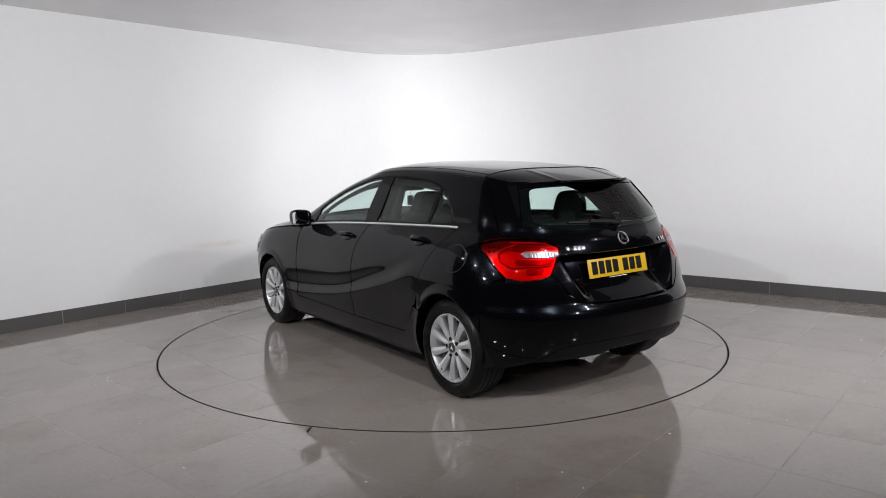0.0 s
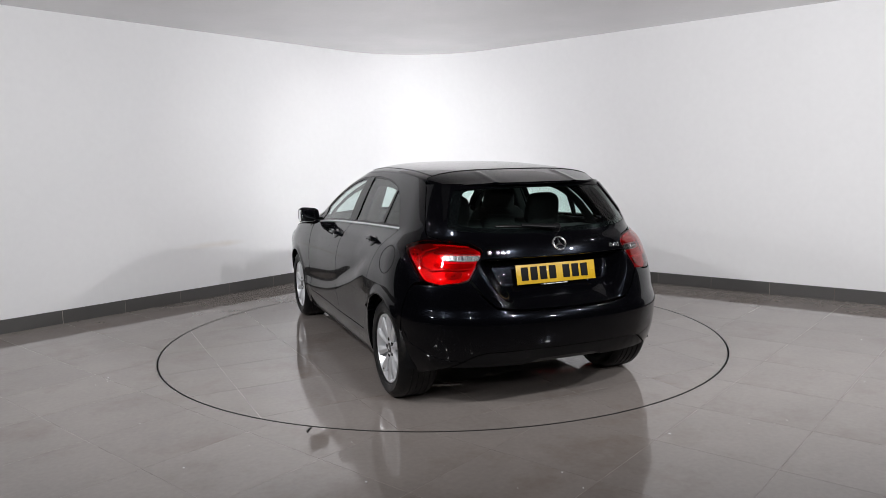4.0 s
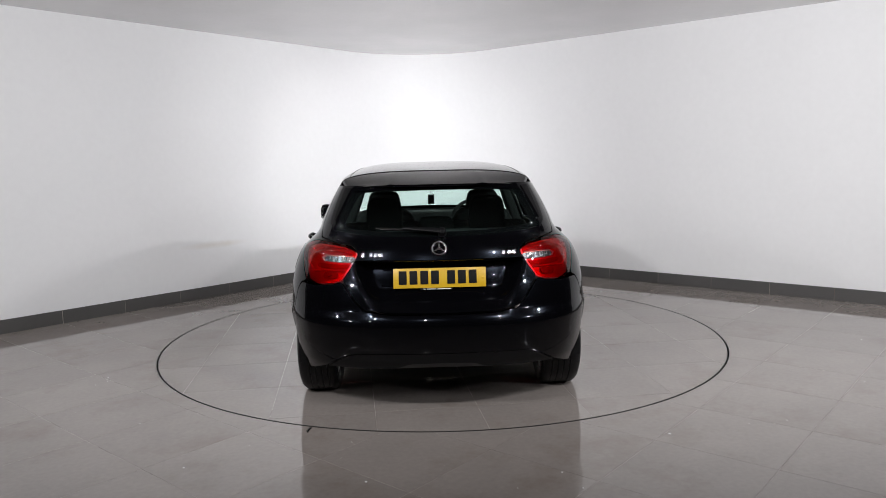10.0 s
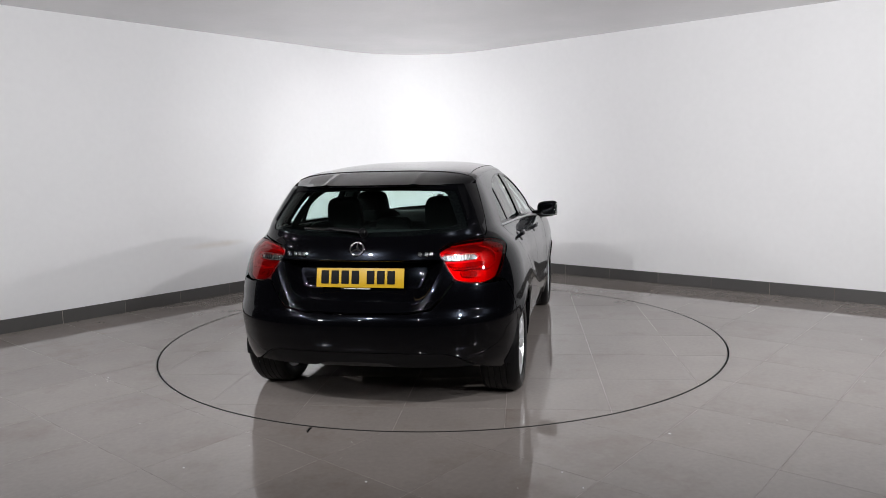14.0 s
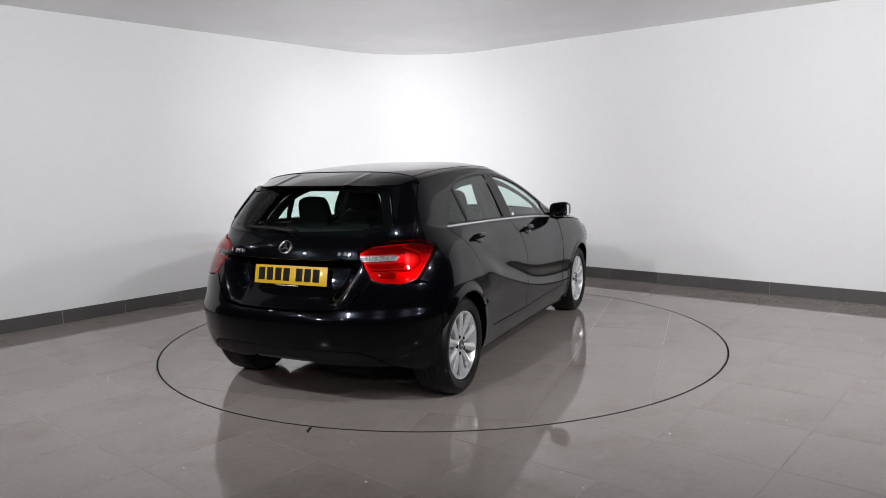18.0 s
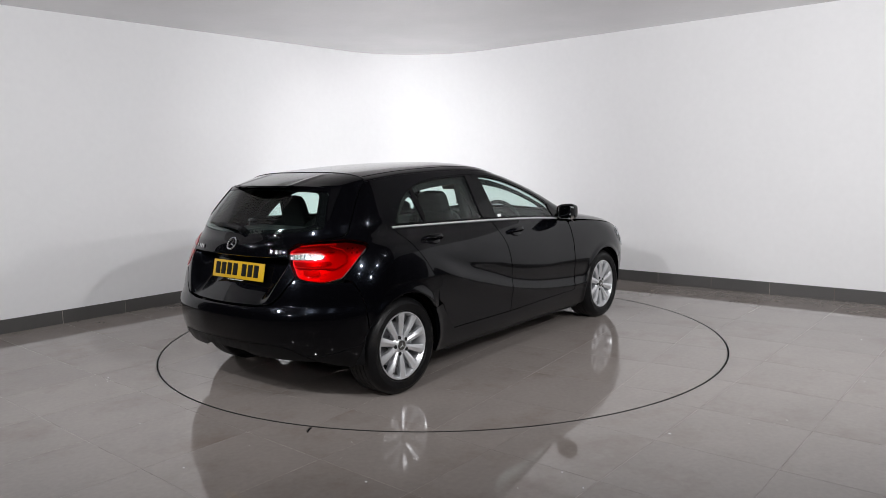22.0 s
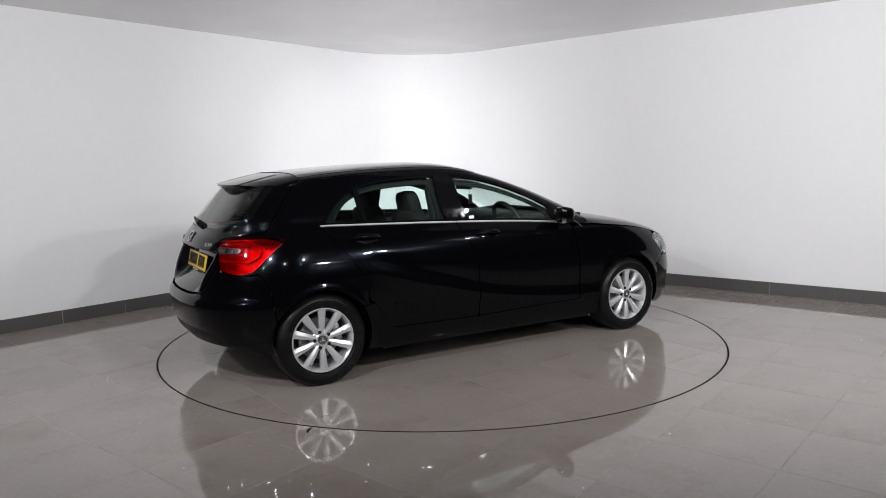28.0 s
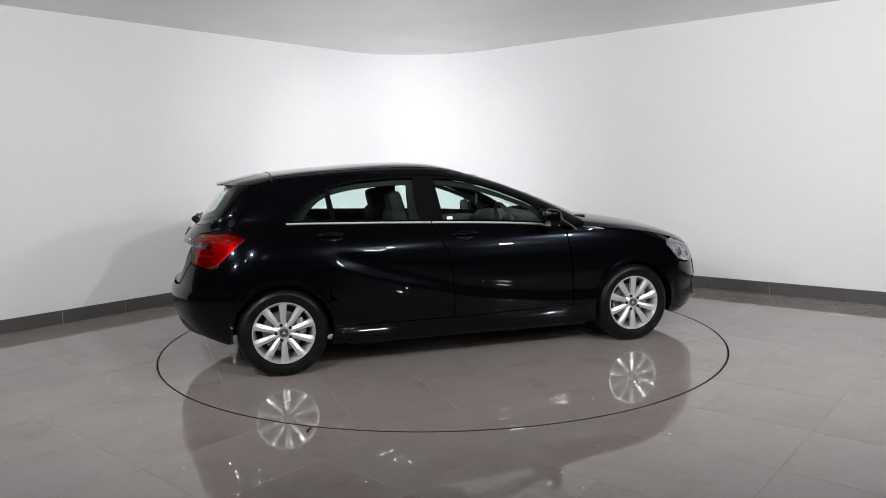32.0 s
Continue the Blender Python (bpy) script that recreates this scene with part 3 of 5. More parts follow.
def car_body():
    # flanks: quarter panel, pillars and roof rail in one, with the windows' opening
    for side in (1, -1):
        seam = [(0.05, float(belt(0.05))), (0.075, 0.985), (0.13, 0.92), (0.22, 0.80), (0.30, 0.68), (0.325, 0.60), (0.325, 0.50)]
        outline = side_line(seam, side)
        outline += side_line(arch(0.0, ARCH_R, 36, 152), side, 0.03)
        outline += side_line([(-0.300, 0.47), (-0.315, 0.60), (-0.34, 0.70), (-0.37, 0.756)], side)
        outline += side_line([(-0.408, 0.769), (-0.371, 0.807), (-0.321, 0.857), (-0.266, 0.905), (-0.218, 0.938), (-0.200, 0.953), (-0.223, 0.971), (-0.262, 0.981)], side)
        outline += tail_line([(0.70 * side, 0.989), (0.61 * side, 0.987)])
        outline += side_line([(-0.30, 1.003), (-0.262, 1.035), (-0.232, 1.09), (-0.165, 1.18), (-0.085, 1.27), (-0.035, 1.308)], side)
        outline += side_line([(x, float(rail(x))) for x in np.linspace(-0.012, 1.44, 24)], side)
        outline += side_line([(1.50, 1.306), (1.66, 1.262), (1.86, 1.185), (2.06, 1.092), (2.22, 1.006), (2.29, 0.962)], side)
        outline += side_line([(x, float(belt(x))) for x in np.linspace(2.26, 0.10, 28)], side)
        opening = side_line(dlo(), side)
        sheet("body_side", SKIN, rounded(outline, 0.015, 1), PAINT, CAR, [rounded(opening, 0.015, 2)], 0.016, 0.014, gap=0.0005)
        windows(side)
        doors(side)
        # front wing
        wing = side_line([(2.115, 0.905), (2.13, 0.80), (2.155, 0.60), (2.165, 0.44)], side)
        wing += side_line([(2.365, 0.44)] + arch(WB, ARCH_R, 152, 40), side, 0.03)
        wing += side_line([(3.03, 0.53), (3.11, 0.60), (3.035, 0.69), (2.975, 0.745), (3.0, 0.805), (2.90, 0.836), (2.6, 0.880), (2.3, 0.904)], side)
        sheet("front_wing", SKIN, rounded(wing, 0.015, 1), PAINT, CAR, (), 0.022, 0.018, gap=0.0005)
        sill = side_line(arch(0.0, ARCH_R, 35, -19), side, 0.03) + side_line([(0.40, 0.186), (2.33, 0.178)], side)
        sill += side_line(arch(WB, ARCH_R, 199, 155), side, 0.03)
        sill += side_line([(2.36, 0.436), (2.17, 0.436), (2.165, 0.325), (1.2, 0.305), (0.505, 0.314), (0.425, 0.423), (0.362, 0.510), (0.335, 0.496)], side)
        sheet("sill", SKIN, rounded(sill, 0.015, 1), PAINT, CAR, (), 0.02, 0.014, gap=0.0004, depth=0.05)
        strip = side_line([(0.42, 0.198), (2.30, 0.182), (2.28, 0.160), (0.45, 0.170)], side)
        sheet("sill_trim", SKIN, strip, TRIM, CAR, (), 0.06, 0.02, depth=0.06)


def dlo():
    """The outline of the side windows."""
    top = [(0.085, 1.040), (0.125, 1.10), (0.195, 1.178), (0.28, 1.236), (0.37, 1.274), (0.48, 1.300), (0.60, 1.317), (0.84, 1.332), (1.03, 1.334), (1.26, 1.318), (1.40, 1.294), (1.525, 1.261), (1.66, 1.215), (1.796, 1.157), (1.90, 1.105), (1.98, 1.055), (2.06, 0.985), (2.09, 0.951)]
    low = [(x, float(belt(x)) + 0.014) for x in np.linspace(2.05, 0.075, 24)]
    return top + low


def top_of(x):
    pts = [p for p in dlo()[:18]]
    return float(curve_of(*pts)(x))


def band(x0, x1, lean=0.0, inset=0.006):
    """A stretch of the window opening between two uprights; lean shifts their heads."""
    def edge(x):
        z0, z1 = float(belt(x)) + 0.014 + inset, top_of(x + lean) - inset
        return (x, z0), (x + lean, z1)
    (a0, a1), (b0, b1) = edge(x0), edge(x1)
    low = [(x, float(belt(x)) + 0.014 + inset) for x in np.linspace(a0[0], b0[0], 10)]
    high = [(x, top_of(x) - inset) for x in np.linspace(b1[0], a1[0], 14)]
    return low + high


def windows(side):
    frame_in = side_line(dlo(), side)
    inner_hole = shrunk(rounded(frame_in, 0.015, 2), 0.011)
    sheet("window_surround", SKIN, rounded(frame_in, 0.015, 2), GLOSS_BLACK, CAR, [inner_hole], 0.03, 0.03, gap=0.001, depth=0.02, lift=-0.002)
    sheet("quarter_light", SKIN, side_line(band(0.115, 0.375, -0.035, 0.010), side), PRIVACY, CAR, (), 0.04, 0.04, depth=0.004, lift=-0.006, label="small tinted quarter window")
    sheet("window_divider", SKIN, side_line(band(0.372, 0.402, -0.035, 0.006), side), GLOSS_BLACK, CAR, (), 0.04, 0.04, depth=0.02, lift=-0.002)
    sheet("rear_door_window", SKIN, side_line(band(0.400, 1.035, -0.04, 0.010), side), PANE, CAR, (), 0.05, 0.04, depth=0.004, lift=-0.006, label="green-tinted rear door window")
    sheet("pillar_cover", SKIN, side_line(band(1.030, 1.105, -0.04, 0.003), side), GLOSS_BLACK, CAR, (), 0.04, 0.04, depth=0.03, lift=0.001)
    sheet("pillar_cover", SKIN, side_line(band(1.111, 1.180, -0.04, 0.003), side), GLOSS_BLACK, CAR, (), 0.04, 0.04, depth=0.03, lift=0.001)
    sheet("front_door_window", SKIN, side_line(band(1.178, 1.965, -0.03, 0.010), side), PANE, CAR, (), 0.05, 0.04, depth=0.004, lift=-0.006, label="green-tinted front door window")
    edge = [(2.055, 1.012), (2.095, 0.985), (2.14, 0.955), (2.18, 0.925), (2.205, 0.897)]
    low = [(x - 0.007, z - 0.004) for x, z in reversed(edge)]
    sheet("chrome_strip", SKIN, side_line(edge + low, side), STEEL, CAR, (), 0.05, 0.02, gap=0.0003, depth=0.006, lift=0.004, label="dull metal mirror corner strip")
    sheet("mirror_corner", SKIN, side_line(band(1.955, 2.075, 0.0, 0.004), side), GLOSS_BLACK, CAR, (), 0.03, 0.03, depth=0.02, lift=0.0)
    for x0, x1 in ((0.055, 1.078), (1.084, 2.075)):
        line = side_line([(x, float(belt(x)) + 0.0095) for x in np.linspace(x0, x1, 16)] + [(x, float(belt(x)) - 0.001) for x in np.linspace(x1, x0, 16)], side)
        sheet("chrome_strip", SKIN, line, SATIN, CAR, (), 0.05, 0.02, gap=0.0005, depth=0.012, lift=0.005, label="bright satin aluminium window strip")


def doors(side):
    rear = [(x, float(belt(x)) - 0.003) for x in np.linspace(0.06, 1.078, 10)]
    rear += [(1.10, 0.93), (1.165, 0.80), (1.20, 0.65), (1.21, 0.45), (1.205, 0.31), (0.50, 0.32), (0.422, 0.430), (0.362, 0.518), (0.346, 0.522), (0.331, 0.53), (0.3285, 0.60), (0.3035, 0.68), (0.2235, 0.80), (0.134, 0.92), (0.079, 0.985)]
    front = [(x, float(belt(x)) - 0.003) for x in np.linspace(1.085, 2.08, 10)]
    front += [(2.105, 0.90), (2.12, 0.80), (2.145, 0.60), (2.155, 0.44), (2.155, 0.33), (1.212, 0.31), (1.217, 0.45), (1.207, 0.65), (1.172, 0.80), (1.107, 0.93)]
    for nm, line, hx in (("rear_door", rear, 0.345), ("front_door", front, 1.31)):
        door = sheet(nm, SKIN, rounded(side_line(line, side), 0.015, 1), PAINT, CAR, (), 0.022, 0.014, gap=0.0005)
        handle(door, hx, side)


def flank_frame(x, z, side):
    """A local frame on the flank: along the car, outward, up."""
    p, n = SKIN(np.array([S(x, z, side)[0]]), np.array([z]))
    n = Vector(n[0])
    along = Vector((1, 0, 0))
    along = (along - n * along.dot(n)).normalized()
    up = n.cross(along) * (1 if n.cross(along).z > 0 else -1)
    return Matrix(((along.x, n.x, up.x, p[0][0]), (along.y, n.y, up.y, p[0][1]), (along.z, n.z, up.z, p[0][2]), (0, 0, 0, 1)))


def handle(door, x, side):
    m = flank_frame(x, 0.930 if x < 1 else 0.895, side)
    cup = bmesh.new()
    bmesh.ops.create_uvsphere(cup, u_segments=24, v_segments=12, radius=1)
    bmesh.ops.scale(cup, vec=(0.078, 0.010, 0.036), verts=cup.verts)
    bmesh.ops.transform(cup, matrix=m, verts=cup.verts)
    part("handle_cup", smooth_all(cup, 80), PAINT, door, "dark recessed handle cup")
    grip = bmesh.new()
    secs = []
    for i in range(17):
        t = -1 + i / 8
        rise_out = 0.034 * (1 - t ** 4) + 0.004
        h = 0.015 * (1 - 0.35 * abs(t) ** 3)
        ring = []
        for k in range(10):
            a = 2 * math.pi * k / 10
            ring.append(grip.verts.new((0.105 * t, rise_out + 0.008 * math.cos(a), 0.006 + h * math.sin(a))))
        secs.append(ring)
    for p, q in zip(secs, secs[1:]):
        for k in range(10):
            grip.faces.new((p[k], p[(k + 1) % 10], q[(k + 1) % 10], q[k]))
    grip.faces.new(secs[0])
    grip.faces.new(secs[-1])
    bmesh.ops.transform(grip, matrix=m, verts=grip.verts)
    part("door_handle", smooth_all(grip, 60), PAINT, door, "gloss black pull handle")


def car_tail():
    # tailgate with its window
    right = [(0.30, 0.612), (0.42, 0.628), (0.475, 0.68), (0.545, 0.785), (0.492, 0.86), (0.455, 0.925), (0.458, 0.944), (0.497, 0.972), (0.60, 0.990)]
    edge = [(-0.305, 1.006), (-0.267, 1.037), (-0.237, 1.091), (-0.170, 1.182), (-0.090, 1.272), (-0.050, 1.296)]
    line = tail_line([(0.0, 0.608)] + right) + side_line(edge, 1) + tail_line([(0.50, 1.300), (0.30, 1.300), (0.0, 1.300)])
    outline = line + [(-s, z) for s, z in reversed(line[1:-1])]
    pane = [(0.30, 1.020), (0.50, 1.036), (0.598, 1.052), (0.585, 1.09), (0.545, 1.18), (0.502, 1.262), (0.30, 1.272)]
    window = tail_line([(0.0, 1.014)] + pane + [(0.0, 1.276)]) + tail_line([(-y, z) for y, z in reversed(pane)] + [(-0.02, 1.014)])
    window = rounded(window, 0.015, 2)
    gate = sheet("tailgate", SKIN, rounded(outline, 0.012, 1), PAINT, CAR, [shrunk(window, -0.002)], 0.012, 0.008)
    sheet("rear_window", SKIN, window, PRIVACY, gate, (), 0.04, 0.03, depth=0.004, lift=-0.002, label="dark tinted rear window")
    clear = [(0.30, 1.048), (0.48, 1.060), (0.548, 1.078), (0.535, 1.10), (0.497, 1.18), (0.462, 1.248), (0.43, 1.262), (0.30, 1.268)]
    inner_edge = tail_line([(0.0, 1.042)] + clear + [(0.0, 1.272)]) + tail_line([(-y, z) for y, z in reversed(clear)] + [(-0.02, 1.042)])
    sheet("glass_border", SKIN, shrunk(window, 0.001), GLOSS_BLACK, gate, [rounded(inner_edge, 0.015, 2)], 0.04, 0.03, gap=0.0, depth=0.001, lift=-0.0075, label="black printed border of the rear window")
    # bumper
    half = [(0.30, 0.603), (0.425, 0.619), (0.482, 0.674), (0.553, 0.776), (0.60, 0.760), (0.70, 0.747)]
    line = tail_line([(0.0, 0.600)] + half)
    line += side_line([(-0.375, 0.750), (-0.345, 0.70), (-0.320, 0.60), (-0.305, 0.47)], 1)
    line += side_line(arch(0.0, ARCH_R, 153, 188), 1, 0.03) + side_line([(-0.350, 0.232), (-0.42, 0.250)], 1)
    line += tail_line([(0.66, 0.285), (0.60, 0.325), (0.545, 0.362), (0.48, 0.380), (0.25, 0.386), (0.0, 0.387)])
    mirror = [(-s, z) for s, z in reversed(line[1:-1])]
    sheet("rear_bumper", SKIN, rounded(line + mirror, 0.012, 1), PAINT, CAR, (), 0.025, 0.018)
    low = tail_line([(0.0, 0.383), (0.25, 0.382), (0.48, 0.376), (0.54, 0.358), (0.597, 0.320), (0.655, 0.280), (0.50, 0.285), (0.24, 0.292), (0.18, 0.318), (0.0, 0.322)])
    sheet("diffuser", SKIN, rounded(low + [(-s, z) for s, z in reversed(low[1:-1])], 0.012, 1), TRIM, CAR, (), 0.03, 0.02, depth=0.05, gap=0.001, lift=-0.005, label="matt black lower bumper insert")
    for side in (1, -1):
        tail_lamp(side)
        # dark trim behind the shut line, and the fin beside the rear window
        back = tail_line([(0.625 * side, 1.0), (0.618 * side, 1.05), (0.60 * side, 1.10), (0.56 * side, 1.18), (0.52 * side, 1.27)]) + side_line([(-0.06, 1.322), (0.04, 1.31), (0.0, 1.20), (-0.10, 1.08), (-0.18, 1.0)], side)
        sheet("pillar_lining", SKIN, back, CLOTH, CAR, (), 0.04, 0.03, gap=0.0, depth=0.004, lift=-0.022)
        fin = tail_line([(0.505 * side, 1.278), (0.548 * side, 1.19), (0.592 * side, 1.095), (0.600 * side, 1.10), (0.574 * side, 1.19), (0.545 * side, 1.282)])
        sheet("window_fin", SKIN, fin, GLOSS_BLACK, gate, (), 0.03, 0.02, gap=0.0, depth=0.02, lift=0.006, label="gloss black fin beside the rear window")
    badges(gate)
    wiper(gate)
    plate(gate)
    spoiler(gate)


def tail_lamp(side):
    """Red shell over a faceted reflector, with a clear reversing lamp and a hooked light guide."""
    shape = rounded(lamp_outline(side), 0.01, 1)

    def tail(pts):
        return tail_line([(y * side, z) for y, z in pts])
    clear = tail([(0.472, 0.898), (0.480, 0.914), (0.56, 0.917), (0.645, 0.915), (0.668, 0.900), (0.655, 0.882), (0.56, 0.878), (0.492, 0.880)])
    lens = sheet("tail_lamp", SKIN, shape, RED_LENS, CAR, [shrunk(clear, -0.001)], 0.02, 0.015, gap=0.002, depth=0.004, lift=0.003, label="glossy red tail lamp")
    sheet("lamp_housing", SKIN, shape, LAMP_SHADE, lens, (), 0.03, 0.02, gap=0.001, depth=0.03, lift=-0.034)
    bed = shrunk(shape, 0.004)
    sheet("lamp_reflector", SKIN, bed, LAMP_BED, lens, (), 0.02, 0.015, gap=0.0, depth=0.01, lift=-0.022, label="faceted silver reflector")
    sheet("reversing_lamp", SKIN, clear, LAMP_GLASS, lens, (), 0.03, 0.02, gap=0.001, depth=0.004, lift=0.003, label="clear silver reversing lamp")
    sheet("reversing_reflector", SKIN, shrunk(clear, 0.003), LAMP_SILVER, lens, (), 0.02, 0.01, gap=0.0, depth=0.010, lift=-0.010)
    for k in range(9):
        y = 0.500 + 0.0155 * k
        wide = 0.007 if k == 4 else 0.0028
        line = tail([(y, 0.912), (y + wide, 0.912), (y + wide, 0.884), (y, 0.884)])
        sheet("lens_rib", SKIN, line, CHROME if k == 4 else STEEL, lens, (), 0.03, 0.03, gap=0.0, depth=0.006, lift=-0.006)
    # dark housings above and below the reversing lamp, and the square fog lamp
    for nm, pts in (("inner_shade", [(0.488, 0.930), (0.56, 0.944), (0.67, 0.946), (0.700, 0.930), (0.690, 0.921), (0.60, 0.923), (0.49, 0.919)]),
                    ("inner_shade", [(0.505, 0.873), (0.60, 0.870), (0.690, 0.874), (0.712, 0.862), (0.700, 0.846), (0.60, 0.842), (0.525, 0.848)]),
                    ("fog_lamp", [(0.575, 0.826), (0.665, 0.824), (0.672, 0.795), (0.655, 0.786), (0.590, 0.793)])):
        sheet(nm, SKIN, rounded(tail(pts), 0.01, 1), LAMP_SHADE, lens, (), 0.03, 0.02, gap=0.001, depth=0.006, lift=-0.013)
    guide = tail([(0.520, 0.958), (0.60, 0.967), (0.68, 0.969)]) + side_line([(-0.400, 0.958), (-0.358, 0.935), (-0.345, 0.905), (-0.365, 0.865), (-0.430, 0.828)], side) + tail([(0.66, 0.836), (0.60, 0.834), (0.54, 0.838)])
    p, n = SKIN(np.array([g[0] for g in guide]), np.array([g[1] for g in guide]))
    part("light_guide", tube([tuple(v) for v in p - 0.011 * n], 0.0055, 8), LAMP_WHITE, lens, "curved light guide")
    for i in range(3):
        for j in range(4):
            x, z = -0.330 + 0.026 * j + 0.010 * i, 0.944 - 0.026 * i
            if z < 0.934 + 0.95 * (x + 0.27):
                continue
            bead = bmesh.new()
            bmesh.ops.create_uvsphere(bead, u_segments=10, v_segments=6, radius=1)
            bmesh.ops.transform(bead, matrix=flank_frame(x, z, side) @ Matrix.Translation((0, -0.014, 0)) @ Matrix.Diagonal((0.007, 0.005, 0.007, 1)), verts=bead.verts)
            part("lens_bead", smooth_all(bead, 80), CHROME, lens)


def tail_frame(y, z, lift=0.0):
    """A local frame on the tail: across to the car's right, up, outward."""
    s = R(y, z)[0]
    p, n = SKIN(np.array([s]), np.array([z]))
    n = Vector(n[0])
    across = Vector((0, -1, 0))
    across = (across - n * across.dot(n)).normalized()
    up = n.cross(across)
    p = Vector(p[0]) + n * lift
    return Matrix(((across.x, up.x, n.x, p.x), (across.y, up.y, n.y, p.y), (across.z, up.z, n.z, p.z), (0, 0, 0, 1)))


def badges(gate):
    m = tail_frame(0.0, 0.953, 0.004)
    ring = lathe([(0.0385 + 0.0055 * math.cos(a), 0.004 * math.sin(a)) for a in (2 * math.pi * k / 10 for k in range(11))], 40, "z")
    for k in range(3):
        a = math.pi / 2 + 2 * math.pi * k / 3
        tip, l, r = [Vector((d * math.cos(a + o), d * math.sin(a + o), 0)) for d, o in ((0.038, 0), (0.009, -1.05), (0.009, 1.05))]
        vs = [ring.verts.new(p) for p in (tip, l, Vector((0, 0, 0.006)), r)]
        ring.faces.new(vs[:3])
        ring.faces.new((vs[0], vs[2], vs[3]))
    bmesh.ops.transform(ring, matrix=m, verts=ring.verts)
    part("round_badge", ring, CHROME, gate, "round chrome emblem")
    # plain bars stand in for the two badges
    for y, step in ((0.424, (0, 0.046, 0.073, 0.102)), (-0.358, (0, 0.034, 0.060))):
        for off in step:
            bar = bmesh.new()
            merge(bar, block(0.019, 0.025, 0.005, (0, 0, 0.001), 0.0025))
            bmesh.ops.transform(bar, matrix=tail_frame(y - off, 0.920, 0.003), verts=bar.verts)
            part("badge_bar", bar, CHROME, gate, "small chrome badge bar")
    # strip above the plate
    strip = tail_line([(0.40, 0.895), (0.40, 0.885), (-0.40, 0.885), (-0.40, 0.895)])
    sheet("grip_strip", SKIN, strip, PAINT, gate, (), 0.05, 0.02, gap=0.0, depth=0.02, lift=0.004)


def plate(gate):
    c = Vector((-0.578, 0.0, 0.7846))
    tilt = math.atan2(0.0216, 0.1015)
    m = Matrix.Translation(c) @ Matrix(((0, -math.sin(tilt) * -1, -math.cos(tilt), 0), (-1, 0, 0, 0), (0, math.cos(tilt), -math.sin(tilt) * -1, 0), (0, 0, 0, 1)))
    bm = block(0.520, 0.111, 0.004, (0, 0, -0.002), 0.0015)
    bmesh.ops.transform(bm, matrix=m, verts=bm.verts)
    board = part("number_plate", bm, YELLOW, CAR, "yellow rear number plate")
    # plain bars stand in for the marks
    x = -0.2075
    for k in range(7):
        bar = block(0.044, 0.076, 0.0012, (x, 0.003, 0.0006), 0.003)
        bmesh.ops.transform(bar, matrix=m, verts=bar.verts)
        part("plate_bar", bar, INK, board)
        x += 0.0605 + (0.030 if k == 3 else 0)
    for sx in (-0.243, 0.243):
        cap = lathe([(0.0, 0.002), (0.005, 0.0015), (0.006, 0.0)], 14, "z")
        bmesh.ops.transform(cap, matrix=m @ Matrix.Translation((sx, -0.005, 0)), verts=cap.verts)
        part("screw_cap", cap, YELLOW, board)
    under = block(0.180, 0.009, 0.002, (-0.02, -0.062, -0.001))
    bmesh.ops.transform(under, matrix=m, verts=under.verts)
    part("plate_holder", under, TRIM, board)
    for w, at in ((0.012, -0.085), (0.05, -0.048), (0.075, 0.025)):
        bar = block(w, 0.004, 0.001, (at, -0.062, 0.0006))
        bmesh.ops.transform(bar, matrix=m, verts=bar.verts)
        part("print_bar", bar, WHITE_INK, board)


def swept(stations, sides=10):
    """A bar through stations of (pose, half width, half height), rounded across."""
    bm = bmesh.new()
    rings = []
    for m, w, h in stations:
        ring = []
        for k in range(sides):
            a = 2 * math.pi * k / sides
            c, q = math.cos(a), math.sin(a)
            ring.append(bm.verts.new(m @ Vector((0, w * math.copysign(abs(c) ** 0.6, c), h * math.copysign(abs(q) ** 0.6, q)))))
        rings.append(ring)
    for a, b in zip(rings, rings[1:]):
        for k in range(sides):
            bm.faces.new((a[k], a[(k + 1) % sides], b[(k + 1) % sides], b[k]))
    bm.faces.new(rings[0])
    bm.faces.new(rings[-1])
    return smooth_all(bm, 50)


def wiper(gate):
    m = tail_frame(-0.02, 1.030, 0.012)
    hub = lathe([(0.0, 0.030), (0.012, 0.029), (0.020, 0.022), (0.023, 0.008), (0.025, -0.014)], 20, "z")
    bmesh.ops.transform(hub, matrix=m, verts=hub.verts)
    base = part("wiper", hub, TRIM, CAR, "black rear wiper")
    arm = [(tail_frame(-0.035 + 0.235 * t, 1.028 + 0.022 * t, 0.026 - 0.004 * t), 0.017 - 0.009 * t, 0.011 - 0.004 * t) for t in (k / 12 for k in range(13))]
    part("wiper_arm", swept(arm), TRIM, base)
    blade = [(tail_frame(0.06 + 0.29 * t, 1.042 + 0.014 * t, 0.008), 0.006 + 0.003 * math.sin(math.pi * t), 0.008) for t in (k / 14 for k in range(15))]
    part("wiper_blade", swept(blade, 8), RUBBER, base)


roof_mid = curve_of((-0.45, 1.286), (-0.39, 1.302), (-0.2, 1.344), (0.0, 1.377), (0.3, 1.404), (0.65, 1.424), (0.95, 1.431), (1.15, 1.421), (1.3, 1.393), (1.40, 1.360), (1.47, 1.334))


def roof_half(x):
    x = np.asarray(x, float)
    return half_width(x, rail(x), "screen")


